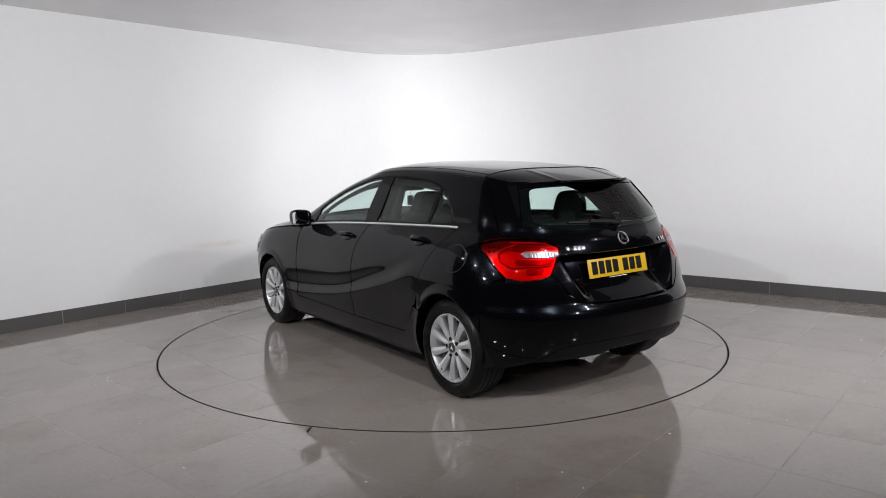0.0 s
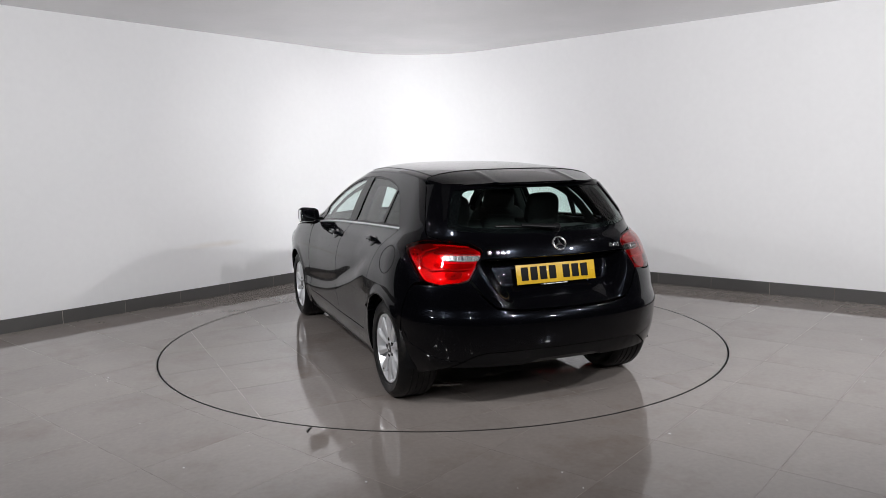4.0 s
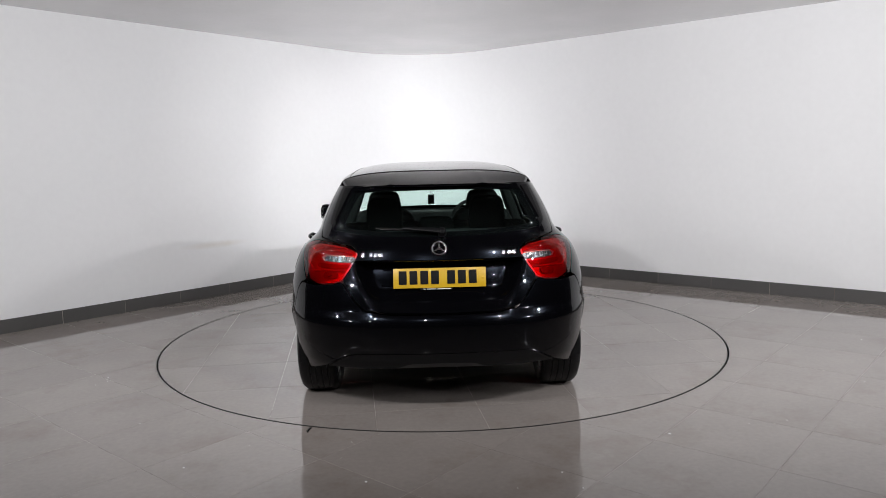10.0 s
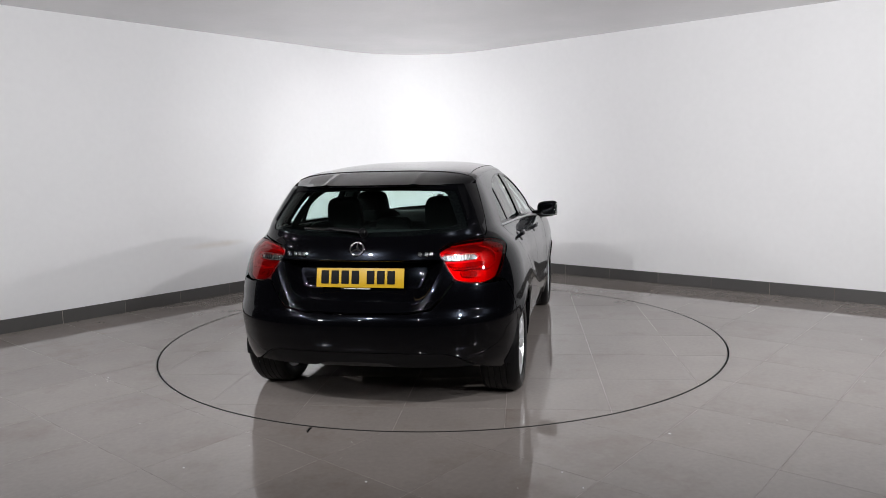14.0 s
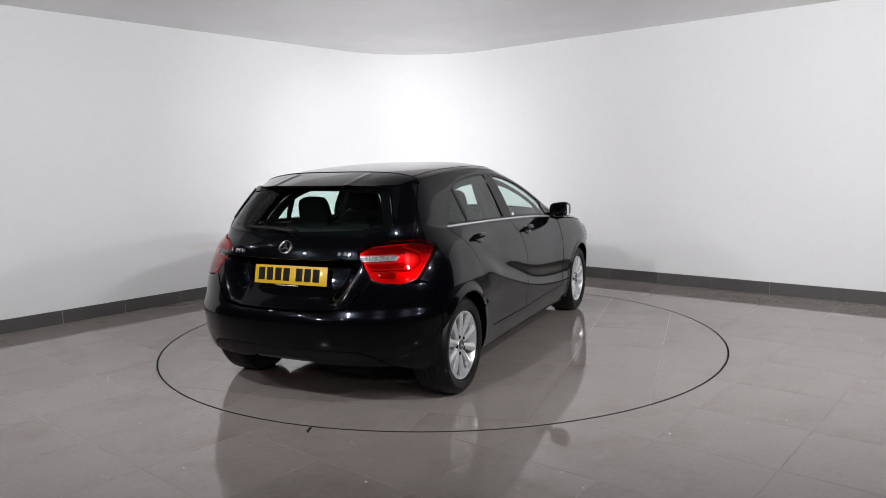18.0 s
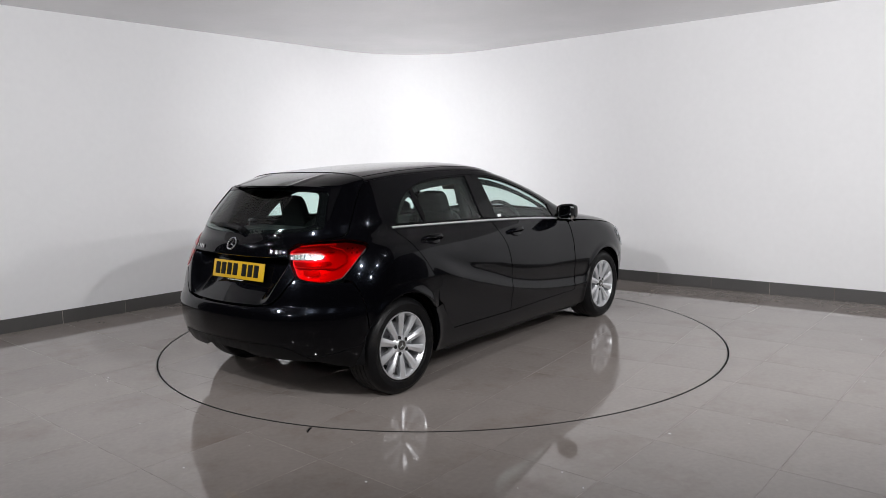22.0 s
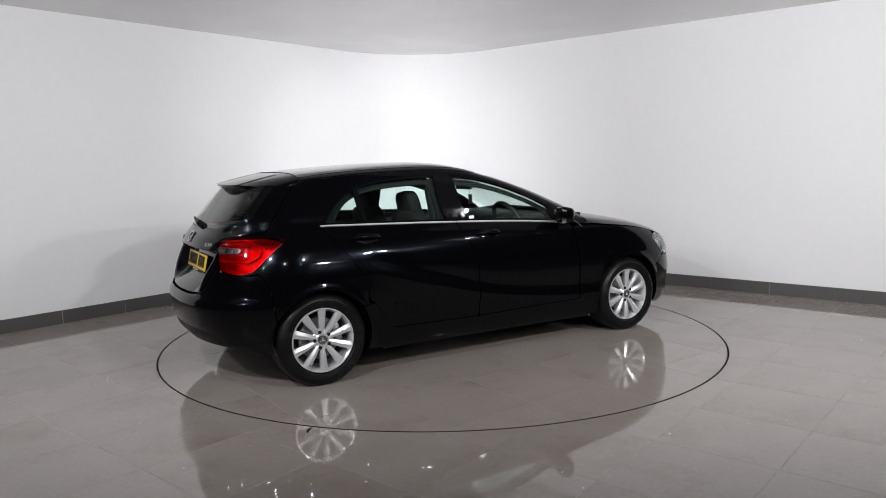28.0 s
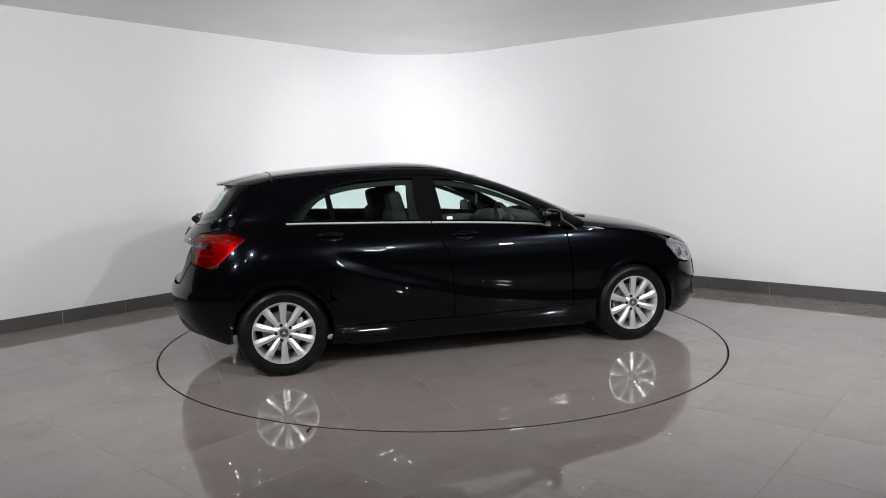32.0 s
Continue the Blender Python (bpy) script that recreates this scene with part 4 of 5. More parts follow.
def roof_skin(x, w):
    """Roof: x along, w from -1 to 1 across."""
    x, w = np.asarray(x, float), np.asarray(w, float)
    y = roof_half(np.clip(x, 0.05, 9)) * (1 - 0.10 * ease(-x, -0.1, 0.45))
    k = np.clip(1 - np.abs(w) ** 3.4, 0, 1) ** 0.6
    z = rail(x) + (roof_mid(x) - rail(x)) * k
    return np.stack([x, y * w, z], -1)


def car_roof():
    xs = np.concatenate([np.linspace(-0.012, 1.2, 30), np.linspace(1.22, 1.462, 18)])
    a = np.linspace(-1, 1, 41)
    w = np.sign(a) * (1 - (1 - np.abs(a)) ** 1.8)
    p = roof_skin(xs[:, None] + 0 * w[None], w[None] + 0 * xs[:, None])
    part("roof", grid_mesh("roof", p, PAINT), parent=CAR)
    for k in (-1, 1):
        line = roof_skin(np.linspace(-0.01, 1.40, 50), np.full(50, 0.915 * k)) + np.array((0, 0, -0.0005))
        part("roof_ditch", tube([tuple(v) for v in line], 0.003, 6), RUBBER, CAR)
    lining = p.copy()
    lining[..., 2] -= 0.035
    part("headliner", grid_mesh("headliner", lining[:, 2:-2], LINING), parent=CAR, label="pale grey cloth headliner")


def spoiler(gate):
    xs = np.linspace(-0.018, -0.39, 18)
    a = np.linspace(-1, 1, 81)
    rows = []
    for x in xs:
        t = (-0.018 - x) / 0.372
        top = roof_skin(np.full(81, x), a)
        sweep = 0.19 * t * np.abs(a) ** 2.2
        top[:, 2] += 0.005 * ease(np.array(t), 0.0, 0.25) * np.exp(-((np.abs(top[:, 1]) - 0.27) / 0.02) ** 2)
        top[:, 0] += sweep
        thick = 0.060 * (1 - t) + 0.012
        low = top.copy()
        low[:, 2] -= thick * (1 - 0.25 * np.abs(a) ** 4)
        low[:, 0] += 0.012 * t
        rows.append(np.concatenate([top, low[::-1]]))
    p = np.array(rows)
    me = grid_mesh("spoiler", p, PAINT, closed=True)
    wing = part("spoiler", me, parent=CAR, label="gloss black roof spoiler")
    k = p.shape[1]
    end = mesh_of("spoiler_lip", p[-1], [tuple(range(k))], PAINT, smooth=False)
    part("spoiler_lip", end, parent=wing)
    stop = block(0.012, 0.26, 0.008, (-0.372, 0, 1.2915), 0.003)
    part("brake_light", stop, GLOSS_BLACK, wing, "dark smoked high brake light")
    seam = tube([tuple(v + np.array((0.003, 0, 0.0015))) for v in roof_skin(np.full(30, -0.015), np.linspace(-0.98, 0.98, 30))], 0.003, 6)
    part("roof_seam", seam, RUBBER, wing)


def screen_skin(y, z):
    y, z = np.asarray(y, float), np.asarray(z, float)
    x0 = screen_x(z)
    w = half_flank(x0 - 0.38, z)
    k = np.clip(1 - np.clip(np.abs(y) / w, 0, 0.9999) ** 4.0, 0, 1) ** 0.25
    return np.stack([x0 - 0.38 * (1 - k), y, z], -1)


def nose_skin(y, z):
    y, z = np.asarray(y, float), np.asarray(z, float)
    x0 = nose_x(z)
    w = half_flank(x0 - 0.75, z)
    k = np.clip(1 - np.clip(np.abs(y) / w, 0, 0.9999) ** 2.8, 0, 1) ** (1 / 2.8)
    return np.stack([x0 - 0.75 * (1 - k), y, z], -1)


SCREEN = with_normals(screen_skin, lambda p: np.array((1.0, 0, 0.3)) + 0 * p)
NOSE = with_normals(nose_skin, lambda p: np.array((1.0, 0, 0.1)) + 0 * p)
hood_edge = curve_of((2.2, 0.925), (2.5, 0.897), (2.8, 0.858), (3.0, 0.812), (3.2, 0.755), (3.32, 0.715), (3.44, 0.67))
hood_mid = curve_of((2.2, 1.03), (2.5, 0.983), (2.8, 0.935), (3.1, 0.868), (3.3, 0.800), (3.40, 0.745), (3.46, 0.69))


def hood_skin(x, w):
    x, w = np.asarray(x, float), np.asarray(w, float)
    y = half_width(x, hood_edge(x), "nose")
    k = np.clip(1 - np.abs(w) ** 2.4, 0, 1) ** 0.6
    return np.stack([x, y * w, hood_edge(x) + (hood_mid(x) - hood_edge(x)) * k], -1)


def car_front():
    a = np.linspace(-1, 1, 41)
    xs = np.concatenate([np.linspace(2.24, 3.2, 24), np.linspace(3.22, 3.44, 12)])
    p = hood_skin(xs[:, None] + 0 * a[None], a[None] + 0 * xs[:, None])
    part("bonnet", grid_mesh("bonnet", p, PAINT), parent=CAR)
    half = [(0.0, 0.985), (0.35, 0.982), (0.58, 0.985), (0.665, 0.995), (0.645, 1.09), (0.615, 1.19), (0.575, 1.27), (0.53, 1.305), (0.3, 1.328), (0.0, 1.334)]
    line = half + [(-y, z) for y, z in reversed(half[1:-1])]
    sheet("windscreen", SCREEN, line, PANE, CAR, (), 0.05, 0.03, depth=0.005, gap=0.0, label="green-tinted windscreen")
    cowl = block(0.14, 1.20, 0.03, (2.33, 0, 0.972), 0.01)
    part("cowl", cowl, TRIM, CAR)
    half = [(0.0, 0.705), (0.38, 0.70), (0.55, 0.655), (0.575, 0.60), (0.58, 0.45), (0.575, 0.30), (0.55, 0.21), (0.3, 0.185), (0.0, 0.18)]
    line = half + [(-y, z) for y, z in reversed(half[1:-1])]
    sheet("front_bumper", NOSE, line, PAINT, CAR, (), 0.05, 0.03, depth=0.03)
    for side in (1, -1):
        corner = side_line(arch(WB, ARCH_R, 40, -17), side, 0.03)
        corner += side_line([(3.05, 0.185), (3.26, 0.165), (3.40, 0.185), (3.455, 0.28), (3.44, 0.38), (3.445, 0.45), (3.425, 0.60), (3.415, 0.632), (3.36, 0.606), (3.25, 0.582), (3.195, 0.584), (3.118, 0.604), (3.035, 0.525)], side)
        sheet("bumper_corner", SKIN, rounded(corner, 0.015, 1), PAINT, CAR, (), 0.025, 0.03, depth=0.04)
        lamp = side_line([(2.985, 0.752), (3.010, 0.786), (3.06, 0.788), (3.18, 0.752), (3.30, 0.712), (3.40, 0.672), (3.41, 0.640), (3.36, 0.615), (3.25, 0.590), (3.20, 0.592), (3.11, 0.622), (3.045, 0.682)], side)
        head = sheet("headlamp", SKIN, rounded(lamp, 0.012, 1), LAMP_DARK, CAR, (), 0.03, 0.02, depth=0.05, lift=-0.004, label="clear headlamp with smoked insides")
        brow = side_line([(2.995, 0.757), (3.015, 0.779), (3.06, 0.780), (3.18, 0.744), (3.30, 0.704), (3.39, 0.668), (3.385, 0.650), (3.28, 0.690), (3.15, 0.730), (3.05, 0.755)], side)
        sheet("light_guide", SKIN, brow, CLEAR, head, (), 0.03, 0.02, gap=0.001, depth=0.004, lift=0.003)
        for k in range(2):
            lens = lathe([(0.0, 0.012), (0.018, 0.010), (0.028, 0.003), (0.034, 0.0), (0.036, -0.02)], 20, "y")
            bmesh.ops.transform(lens, matrix=flank_frame(3.13 + 0.13 * k, 0.675 - 0.02 * k, side), verts=lens.verts)
            part("lamp_reflector", lens, STEEL, head)
        sheet("lamp_cover", SKIN, rounded(lamp, 0.012, 1), LAMP_GLASS, head, (), 0.03, 0.02, depth=0.018, lift=0.014)


def side_mirror(side):
    """Door mirror: foot, shell, glass and a repeater."""
    at = Vector((1.970, 0.905 * side, 0.998))
    shell = bmesh.new()
    bmesh.ops.create_cube(shell, size=1)
    bmesh.ops.subdivide_edges(shell, edges=list(shell.edges), cuts=7, use_grid_fill=True)
    for v in shell.verts:
        c = v.co.copy() * 2
        n = (abs(c.x) ** 4 + abs(c.y) ** 4 + abs(c.z) ** 4) ** 0.25
        c = c / max(n, 1e-6)
        front_k = 0.5 + 0.5 * c.x
        v.co = Vector((0.058 * c.x, (0.098 - 0.026 * front_k) * c.y, (0.076 - 0.024 * front_k) * c.z + 0.010 * c.y * side))
    bmesh.ops.transform(shell, matrix=Matrix.Translation(at) @ Matrix.Rotation(0.24 * side, 4, "Z"), verts=shell.verts)
    holder = part("door_mirror", smooth_all(shell, 70), PAINT, CAR, "gloss black door mirror")
    pane = block(0.006, 0.142, 0.108, (at.x - 0.055, at.y + 0.013 * side, at.z), 0.02, Matrix.Rotation(0.24 * side, 4, "Z") @ Matrix.Rotation(0.05, 4, "Y"), segments=3)
    part("mirror_glass", pane, MIRROR, holder)
    foot = tube([(2.02, 0.745 * side, 0.955), (2.0, 0.79 * side, 0.958), (1.975, 0.84 * side, 0.965)], 0.024, 12)
    part("mirror_foot", foot, GLOSS_BLACK, holder)
    lens = block(0.012, 0.09, 0.012, (at.x + 0.050, at.y + 0.01 * side, at.z + 0.005), 0.004)
    part("repeater", lens, CLEAR, holder)


# ---- wheels ----


def wheel(cx, side):
    hub = new("wheel")
    hub.parent = CAR
    tagged(hub, "ten-spoke silver alloy wheel with black tyre")
    hub.matrix_basis = Matrix.Translation((cx, side * (HUB_Y - 0.035), HUB_Z)) @ (Matrix.Rotation(math.pi, 4, "Z") if side < 0 else Matrix())
    R0 = TYRE_R
    tread = [(0.211, 0.012), (0.216, 0.022), (0.221, 0.023), (0.226, 0.030), (0.250, 0.036), (0.264, 0.0365), (0.267, 0.0345), (0.282, 0.030), (R0 - 0.012, 0.016), (R0 - 0.003, 0.002), (R0, -0.014)]
    for k in range(4):
        y = -0.032 - 0.036 * k
        tread += [(R0, y), (R0 - 0.004, y - 0.002), (R0 - 0.004, y - 0.006), (R0, y - 0.009)]
    tread += [(R0, -0.166), (R0 - 0.012, -0.184), (0.282, -0.196), (0.24, -0.196), (0.211, -0.176)]
    part("tyre", lathe(tread, 96), RUBBER, hub, "black rubber tyre")
    rim = [(0.212, 0.014), (0.2115, 0.022), (0.205, 0.0225), (0.2005, 0.014), (0.193, 0.004), (0.188, -0.03), (0.178, -0.10), (0.192, -0.17), (0.210, -0.176), (0.210, -0.165)]
    part("rim", lathe(rim, 72), ALLOY, hub, "silver alloy rim")
    disc = lathe([(0.045, -0.060), (0.138, -0.060), (0.140, -0.063), (0.140, -0.082), (0.045, -0.082), (0.045, -0.060)], 48)
    part("brake_disc", disc, DISC, hub, "worn grey brake disc")
    drum = lathe([(0.0, -0.090), (0.186, -0.095), (0.182, -0.15), (0.0, -0.15)], 48)
    part("inner_shield", drum, PIT, hub)
    calm = block(0.055, 0.05, 0.12, (-0.120, -0.062, 0.03), 0.012, Matrix.Rotation(radians(14), 4, "Y"))
    merge(calm, block(0.025, 0.03, 0.05, (-0.150, -0.05, 0.03), 0.008))
    part("caliper", calm, DISC, hub, "dull metal brake caliper")
    mid = lathe([(0.0, 0.004), (0.034, 0.004), (0.037, 0.009), (0.041, 0.009), (0.046, 0.003), (0.064, -0.002), (0.070, -0.008), (0.070, -0.05), (0.0, -0.05)], 40)
    part("hub_plate", mid, ALLOY, hub)
    cap = lathe([(0.0, 0.0115), (0.020, 0.011), (0.0245, 0.0105), (0.026, 0.013), (0.0285, 0.013), (0.0300, 0.006)], 36)
    cap_ob = part("hub_cap", cap, STEEL, hub, "dark grey hub cap")
    star = bmesh.new()
    for k in range(3):
        a = math.pi / 2 + 2 * math.pi * k / 3
        tip, l, r = [Vector((d * math.cos(a + o), 0.0118, d * math.sin(a + o))) for d, o in ((0.0235, 0), (0.005, -1.05), (0.005, 1.05))]
        vs = [star.verts.new(p) for p in (tip, l, Vector((0, 0.0155, 0)), r)]
        star.faces.new(vs[:3])
        star.faces.new((vs[0], vs[2], vs[3]))
    part("cap_emblem", star, ALLOY, cap_ob, "plain silver emblem")
    for k in range(5):
        a = 2 * math.pi * k / 5
        bolt = lathe([(0.0, 0.004), (0.006, 0.004), (0.0065, 0.007), (0.0085, 0.007), (0.0105, 0.006), (0.0115, 0.0085), (0.0115, -0.01)], 14)
        bmesh.ops.translate(bolt, vec=(0.053 * math.cos(a), 0.0, 0.053 * math.sin(a)), verts=bolt.verts)
        part("wheel_bolt", bolt, PIT, hub)
    a = radians(-58)
    part("valve", tube([(0.186 * math.cos(a), 0.0, 0.186 * math.sin(a)), (0.180 * math.cos(a), 0.022, 0.180 * math.sin(a))], 0.0045, 8), RUBBER, hub, "black valve stem")
    first = None
    for k in range(10):
        if first is None:
            bm = bmesh.new()
            secs = []
            for r, w, y, crown in ((0.034, 0.0100, 0.000, 0.002), (0.062, 0.0158, 0.003, 0.005), (0.085, 0.0188, 0.006, 0.0070), (0.120, 0.0220, 0.011, 0.0080), (0.160, 0.0252, 0.014, 0.0070), (0.190, 0.0278, 0.0155, 0.005), (0.2055, 0.0298, 0.0175, 0.003)):
                secs.append([bm.verts.new(p) for p in ((r, y - 0.036, -w * 0.70), (r, y - 0.010, -w), (r, y - 0.001, -w * 0.92), (r, y + crown, -w * 0.10), (r, y + crown, w * 0.10), (r, y - 0.001, w * 0.92), (r, y - 0.010, w), (r, y - 0.036, w * 0.70))])
            for p, q in zip(secs, secs[1:]):
                for j in range(8):
                    bm.faces.new((p[j], p[(j + 1) % 8], q[(j + 1) % 8], q[j]))
            bm.faces.new(secs[0])
            bm.faces.new(secs[-1])
            first = part("spoke", smooth_all(bm, 11), ALLOY, hub)
            ob = first
        else:
            ob = new("spoke", first.data)
            ob.parent = hub
        ob.matrix_basis = Matrix.Rotation(2 * math.pi * (k + 0.5) / 10, 4, "Y")


def wheel_well(cx, side):
    a = np.radians(np.linspace(-8, 188, 40))
    ys = np.array((0.845, 0.80, 0.58, 0.56)) * side
    r = np.array((ARCH_R - 0.006, 0.352, 0.352, 0.10))
    p = np.stack([np.stack([cx + r[None] * np.cos(a)[:, None], ys[None] + 0 * a[:, None], HUB_Z + r[None] * np.sin(a)[:, None]], -1)])[0]
    part("wheel_arch_liner", grid_mesh("wheel_arch_liner", p, TRIM), parent=CAR, label="black plastic wheel arch liner")


def car_inside():
    floor_pan = block(3.1, 1.30, 0.05, (1.45, 0, 0.235), 0.02)
    part("underbody", floor_pan, PIT, CAR, "dark underbody")
    part("rear_silencer", block(0.24, 0.66, 0.13, (-0.44, -0.02, 0.315), 0.055, segments=4), IRON, CAR, "dull metal rear silencer")
    for side in (1, -1):
        part("door_card", block(1.60, 0.05, 0.54, (1.28, 0.70 * side, 0.67), 0.02), CABIN, CAR, "dark door trim")
        part("load_side", block(0.55, 0.05, 0.62, (0.02, 0.62 * side, 0.62), 0.03), CABIN, CAR)
        seat(1.205, 0.37 * side)
        cabin_trim(side)
        part("pillar_trim", pad(0.17, 0.07, 0.46, Matrix.Translation((1.035, 0.600 * side, 1.09)) @ Matrix.Rotation(radians(20 * side), 4, "X")), CLOTH, CAR, "dark padded door pillar trim")
        headrest_rear(0.335 * side, 0.265, 1.075)
    headrest_rear(0.0, 0.12, 1.010)
    part("rear_bench", block(0.52, 1.22, 0.22, (0.62, 0, 0.52), 0.06, segments=4), CLOTH, CAR, "dark cloth rear bench")
    part("rear_backrest", block(0.16, 1.24, 0.62, (0.31, 0, 0.735), 0.06, Matrix.Rotation(radians(-18), 4, "Y"), segments=4), CLOTH, CAR, "dark cloth rear backrest")
    part("parcel_shelf", block(0.36, 1.14, 0.03, (-0.12, 0, 0.985), 0.01), CABIN, CAR)
    part("dashboard", block(0.45, 1.34, 0.26, (2.10, 0, 0.855), 0.09, segments=4), CABIN, CAR, "dark dashboard")
    part("centre_console", block(0.95, 0.20, 0.34, (1.62, 0, 0.50), 0.05), CABIN, CAR)
    wheel_bm = lathe([(0.175 + 0.016 * math.cos(a), 0.016 * math.sin(a)) for a in (2 * math.pi * k / 8 for k in range(9))], 36, "x")
    merge(wheel_bm, block(0.03, 0.13, 0.10, (0.02, 0, 0), 0.02))
    merge(wheel_bm, block(0.02, 0.33, 0.035, (0.01, 0, -0.01), 0.008))
    bmesh.ops.transform(wheel_bm, matrix=Matrix.Translation((1.83, -0.36, 0.925)) @ Matrix.Rotation(radians(-24), 4, "Y"), verts=wheel_bm.verts)
    part("steering_wheel", wheel_bm, CABIN, CAR, "dark steering wheel")
    glass_mirror = block(0.025, 0.24, 0.062, (1.645, 0.017, 1.222), 0.012)
    part("interior_mirror", glass_mirror, CABIN, CAR)
    part("mirror_stalk", block(0.04, 0.03, 0.05, (1.665, 0, 1.255), 0.008), CABIN, CAR)
    part("hanging_tag", block(0.004, 0.055, 0.082, (1.700, 0.005, 1.106), 0.001), IRON, CAR, "grey tag hanging from the mirror")
    part("tag_cord", tube([(1.668, 0.008, 1.20), (1.69, 0.006, 1.17), (1.700, 0.005, 1.145)], 0.0015, 6), CABIN, CAR)
    part("paper_label", block(0.042, 0.003, 0.022, (1.225, -0.742, 1.021), 0.0008, Matrix.Rotation(radians(-19), 4, "X")), WHITE_INK, CAR, "small white paper label")
    for side in (1, -1):
        part("seat_belt", block(0.045, 0.006, 0.42, (0.985, 0.595 * side, 1.04), 0.0, Matrix.Rotation(radians(10 * side), 4, "X")), CABIN, CAR)


def cabin_trim(side):
    """The padded lining of one side of the cabin, with its two window openings."""
    outline = [(0.02, 0.94), (0.06, 1.06), (0.14, 1.17), (0.26, 1.26), (0.42, 1.318), (0.80, 1.338), (1.10, 1.335), (1.38, 1.305), (1.62, 1.235), (1.82, 1.155), (2.0, 1.055), (2.08, 0.95), (2.02, 0.90), (1.2, 0.92)]
    rear = [(0.165, 1.035), (0.215, 1.12), (0.295, 1.200), (0.40, 1.243), (0.52, 1.268), (0.66, 1.284), (0.85, 1.294), (0.955, 1.294), (0.980, 1.017), (0.60, 1.027)]
    front = [(1.125, 1.003), (1.090, 1.290), (1.26, 1.276), (1.40, 1.252), (1.525, 1.220), (1.66, 1.174), (1.80, 1.116), (1.90, 1.064), (1.955, 1.020), (1.972, 0.968), (1.5, 0.985)]
    holes = [rounded(side_line(h + h[:1], side), 0.015, 3) for h in (rear, front)]
    sheet("cabin_lining", SKIN, side_line(outline + outline[:1], side), CLOTH, CAR, holes, 0.05, 0.04, gap=0.0, depth=0.012, lift=-0.050, label="dark pillar and roof rail lining")


def pad(sx, sy, sz, m):
    """A padded block with soft edges."""
    bm = bmesh.new()
    bmesh.ops.create_cube(bm, size=1)
    bmesh.ops.subdivide_edges(bm, edges=list(bm.edges), cuts=7, use_grid_fill=True)
    for v in bm.verts:
        c = v.co * 2
        n = (abs(c.x) ** 5 + abs(c.y) ** 5 + abs(c.z) ** 5) ** 0.2
        c = c / max(n, 1e-6)
        v.co = Vector((c.x * sx / 2, c.y * sy / 2 * (1 - 0.10 * max(0, c.z)), c.z * sz / 2))
    bmesh.ops.transform(bm, matrix=m, verts=bm.verts)
    return smooth_all(bm, 80)


def seat(x, y):
    part("front_seat_base", pad(0.52, 0.50, 0.22, Matrix.Translation((x + 0.10, y, 0.48))), CLOTH, CAR)
    back = part("front_seat_back", pad(0.15, 0.50, 0.66, Matrix.Translation((x - 0.23, y, 0.76)) @ Matrix.Rotation(radians(-15), 4, "Y")), CLOTH, CAR, "dark cloth front seat back")
    part("headrest", pad(0.105, 0.25, 0.26, Matrix.Translation((x - 0.295, y, 1.085)) @ Matrix.Rotation(radians(-14), 4, "Y")), CLOTH, back)


def headrest_rear(y, tall, z):
    part("rear_headrest", pad(0.085, 0.24, tall, Matrix.Translation((0.175, y, z)) @ Matrix.Rotation(radians(-14), 4, "Y")), CLOTH, CAR, "dark cloth rear headrest")


def fuel_flap():
    c = (-0.062, 0.858)
    ring = [S(c[0] + 0.112 * math.cos(a), c[1] + 0.082 * math.sin(a), 1) for a in (2 * math.pi * k / 36 for k in range(36))]
    inner_ring = [S(c[0] + 0.108 * math.cos(a), c[1] + 0.078 * math.sin(a), 1) for a in (2 * math.pi * k / 36 for k in range(36))]
    sheet("fuel_flap_gap", SKIN, ring, PIT, CAR, [inner_ring], 0.02, 0.02, gap=0.0, depth=0.001, lift=0.0012)


car_body()
car_tail()
car_roof()
car_front()
for k in (1, -1):
    side_mirror(k)
    for cx in (0.0, WB):
        wheel(cx, k)
        wheel_well(cx, k)
car_inside()
fuel_flap()

# ---- tiles, last: those of the floor and those of the turntable ----
TILE, JOINT = 0.5975, 0.0025


def clipped(corners, radius, keep_in):
    """A square's part inside or outside a circle about the table's axis: points and triangles."""
    from mathutils.geometry import delaunay_2d_cdt
    ring = [Vector((radius * math.cos(a), radius * math.sin(a))) for a in (2 * math.pi * i / 180 for i in range(180))]
    vs, _, fs, *_ = delaunay_2d_cdt([Vector(c) for c in corners] + ring, [(i, (i + 1) % 4) for i in range(4)] + [(4 + i, 4 + (i + 1) % 180) for i in range(180)], [], 0, 1e-6)
    v = np.array([tuple(p) for p in vs])
    tri = np.array([f for f in fs if len(f) == 3])
    mid = v[tri].mean(axis=1)
    ok = inside([tuple(c) for c in corners], mid) & ((np.hypot(mid[:, 0], mid[:, 1]) < radius * 0.9999) == keep_in)
    return v, tri[ok]


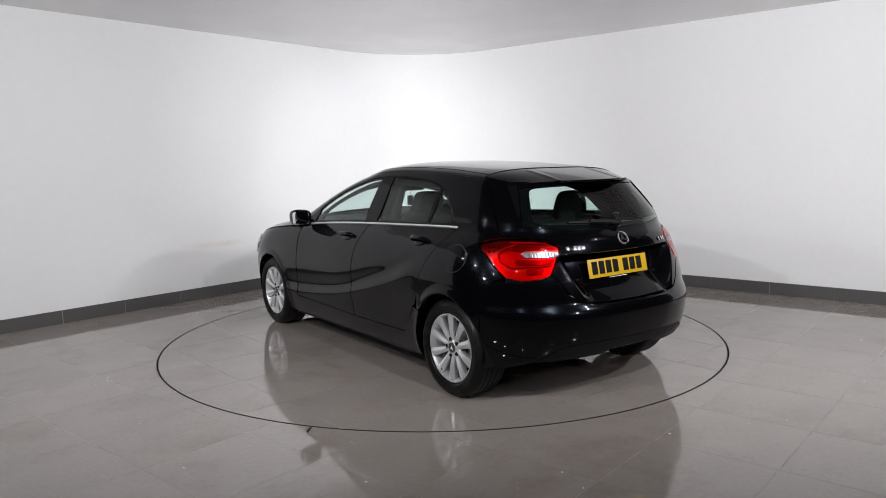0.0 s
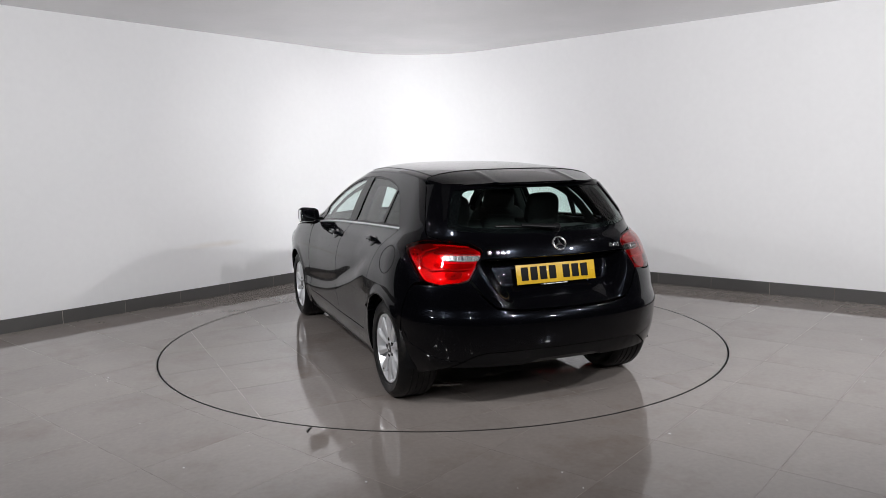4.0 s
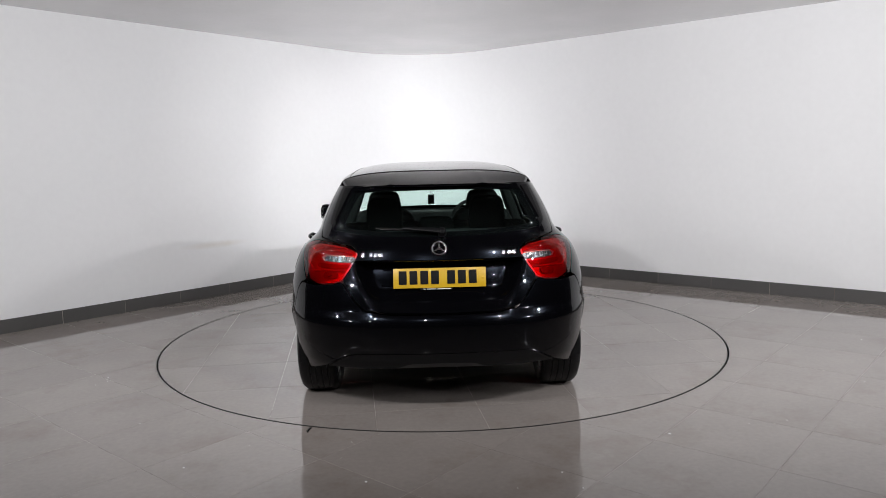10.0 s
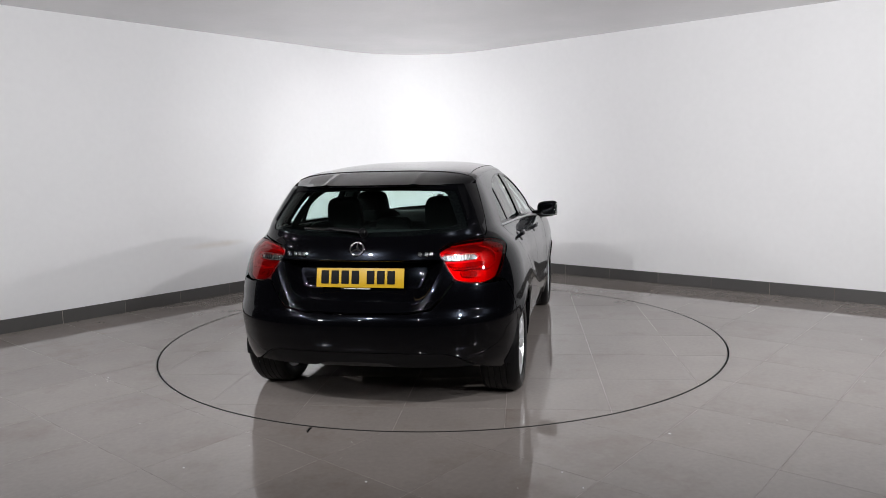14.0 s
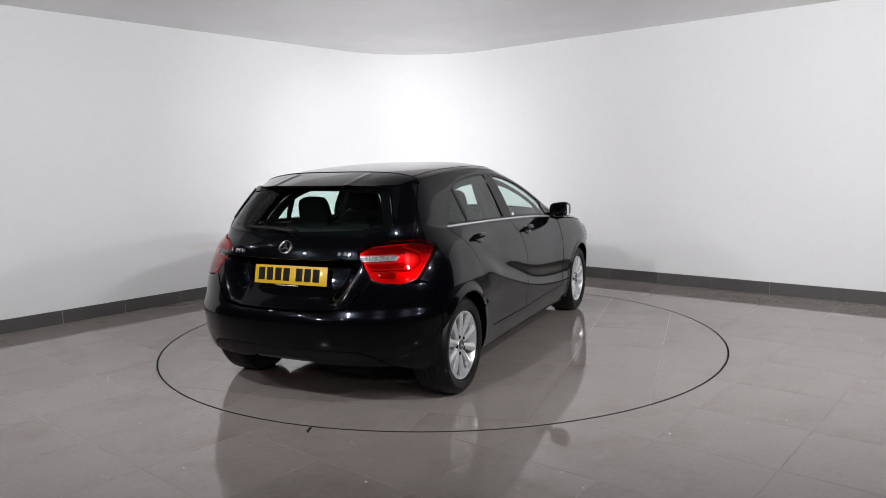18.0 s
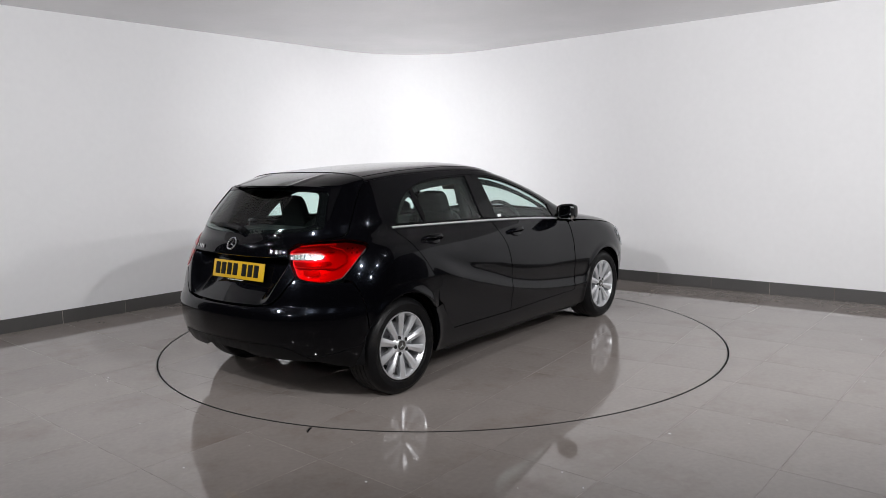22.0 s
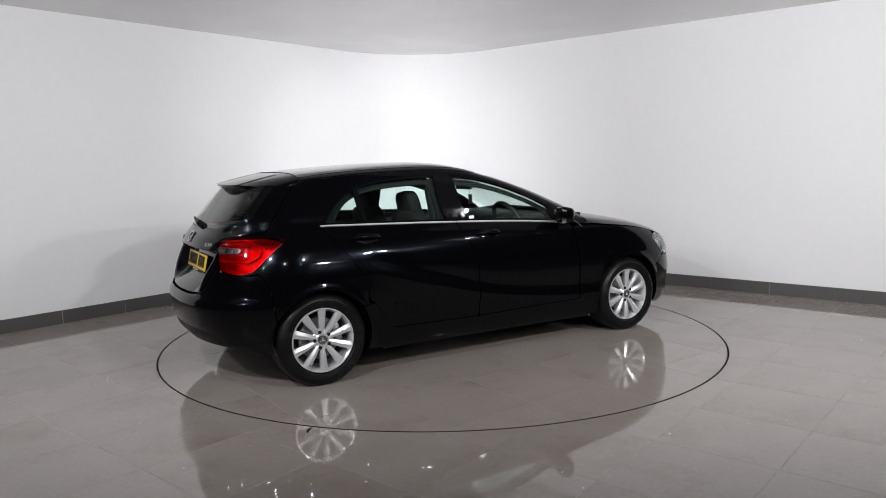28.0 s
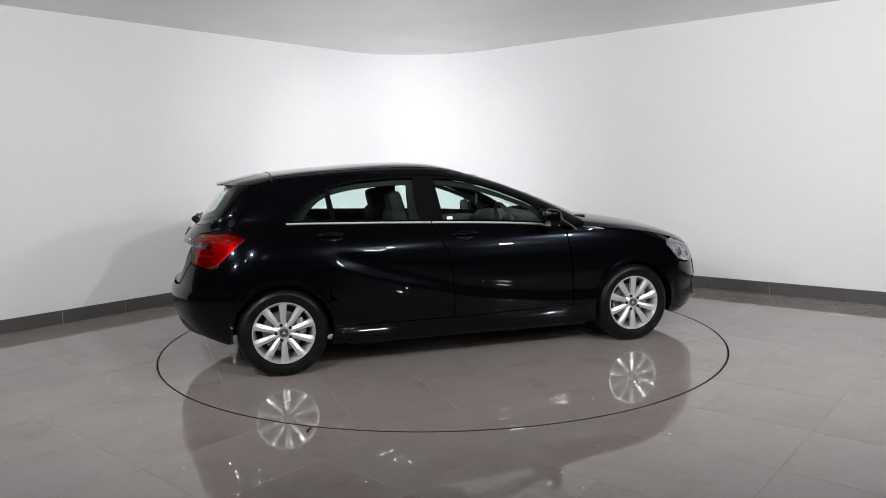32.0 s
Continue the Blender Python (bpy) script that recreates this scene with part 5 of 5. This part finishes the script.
def slab(name, v, tri, mat, parent):
    """A tile from its plan: top, a worn edge and sides."""
    if not len(tri):
        return None
    used = sorted({int(i) for f in tri for i in f})
    index = {k: i for i, k in enumerate(used)}
    top = [(v[k][0], v[k][1], 0.0) for k in used]
    low = [(v[k][0], v[k][1], -0.012) for k in used]
    faces, edges = [], {}
    for f in tri:
        a, b, c = (index[int(i)] for i in f)
        if (top[b][0] - top[a][0]) * (top[c][1] - top[a][1]) - (top[b][1] - top[a][1]) * (top[c][0] - top[a][0]) < 0:
            b, c = c, b
        faces.append((a, b, c))
        for e in ((a, b), (b, c), (c, a)):
            key = (min(e), max(e))
            edges[key] = None if key in edges else e
    k = len(top)
    faces += [(j, i, i + k, j + k) for e in edges.values() if e for i, j in (e,)]
    return part(name, mesh_of(name, top + low, faces, mat, smooth=False), parent=parent)


def table_tiles():
    c, s = math.cos(TABLE_TILT), math.sin(TABLE_TILT)
    for i in range(-5, 5):
        for j in range(-5, 5):
            x0, y0 = -0.04 + 0.6 * i, 0.03 + 0.6 * j
            sq = [(x0 + JOINT / 2 + a * TILE, y0 + JOINT / 2 + b * TILE) for a, b in ((0, 0), (1, 0), (1, 1), (0, 1))]
            sq = [(c * x - s * y, s * x + c * y) for x, y in sq]
            if min(math.hypot(*p) for p in sq) > R_TABLE + 0.05:
                continue
            v, tri = clipped(sq, R_TABLE - 0.0035, True)
            slab("tile", v, tri, PORCELAIN, TABLE)


def floor_tiles():
    whole = None
    for i in range(-14, 8):
        for j in range(-8, 16):
            u0, v0 = 0.055 + 0.6 * i, 0.0 + 0.595 * j
            if u0 + 0.6 < REACH_U or u0 > WALL_R or v0 + 0.6 < WALL_L or v0 > REACH_V:
                continue
            w, h = 0.6 - JOINT, 0.595 - JOINT
            sq = [uv(u0 + JOINT / 2 + a * w, v0 + JOINT / 2 + b * h).xy for a, b in ((0, 0), (0, 1), (1, 1), (1, 0))]
            centre = uv(u0 + 0.3, v0 + 0.2975)
            if centre.y < -6.6:
                continue
            far = min(p.length for p in sq)
            if far > R_HOLE + 0.45 or (far > R_HOLE and abs(centre.length) > R_HOLE + 0.42):
                if whole is None:
                    bm = block(w, h, 0.012, (0, 0, -0.006), 0.0004, segments=1)
                    whole = part("tile", bm, PORCELAIN, FLOOR)
                    ob = whole
                else:
                    ob = new("tile", whole.data)
                    ob.parent = FLOOR
                ob.matrix_basis = Matrix.Translation(centre) @ Matrix.Rotation(TURN, 4, "Z")
                continue
            v, tri = clipped([tuple(p) for p in sq], R_HOLE + 0.0035, False)
            slab("tile", v, tri, PORCELAIN, FLOOR)


table_tiles()
floor_tiles()
bed = [tuple(p.xy) for p in lid]
v, tri, _ = fill(dense(bed, 1.0), [[((R_HOLE + 0.004) * math.cos(a), (R_HOLE + 0.004) * math.sin(a)) for a in (2 * math.pi * i / 120 for i in range(120))]], 1.2, 1.2)
slab("grout_bed", v, tri, GROUT, FLOOR).location.z = -0.0007


def litter():
    """A dark scrap by the turntable's edge and pale specks, dust and painted glints, on the tiles."""
    bm = block(0.050, 0.013, 0.004, (0, 0, 0), 0.0015)
    merge(bm, block(0.022, 0.009, 0.004, (-0.030, -0.004, 0.0), 0.0015, Matrix.Rotation(0.5, 4, "Z")))
    scrap = part("rubber_scrap", bm, TRIM)
    scrap.matrix_world = Matrix.Translation((-0.737, -2.158, 0.002)) @ Matrix.Rotation(radians(78), 4, "Z")
    tagged(scrap, "small dark rubber scrap on tile beside turntable", "scrap")
    rng = random.Random(4)
    # white chips stand for reflected lamp glints as well as dust
    dust = bmesh.new()
    for x, y in ((-1.256, -2.624), (-2.313, -1.079), (-0.361, -2.825), (0.537, -2.771), (0.601, -2.937), (1.17, -2.335), (3.227, -0.511)):
        merge(dust, block(rng.uniform(0.006, 0.013), rng.uniform(0.004, 0.008), 0.002, (x, y, 0.001), 0.0006, Matrix.Rotation(rng.uniform(0, 3), 4, "Z")))
    for _ in range(24):
        a, r = rng.uniform(-2.8, -0.3), rng.uniform(2.35, 3.6)
        merge(dust, block(rng.uniform(0.002, 0.005), rng.uniform(0.002, 0.004), 0.001, (r * math.cos(a), r * math.sin(a), 0.0006), 0.0, Matrix.Rotation(rng.uniform(0, 3), 4, "Z")))
    tagged(part("glint_dust_specks", dust, WHITE_INK), "pale specks on the tile floor for dust and reflected lamp glints", "dust", kind="stuff")


litter()


def motions():
    """The table turns steadily and carries the car."""
    times = [float(k) for k in range(33)]
    base = Matrix.Translation((-1.3587, 0.0605, 0.0))
    walk(TABLE, [(t, Matrix.Rotation(heading(t), 4, "Z")) for t in times])
    walk(CAR, [(t, Matrix.Rotation(heading(t), 4, "Z") @ base) for t in times])


motions()
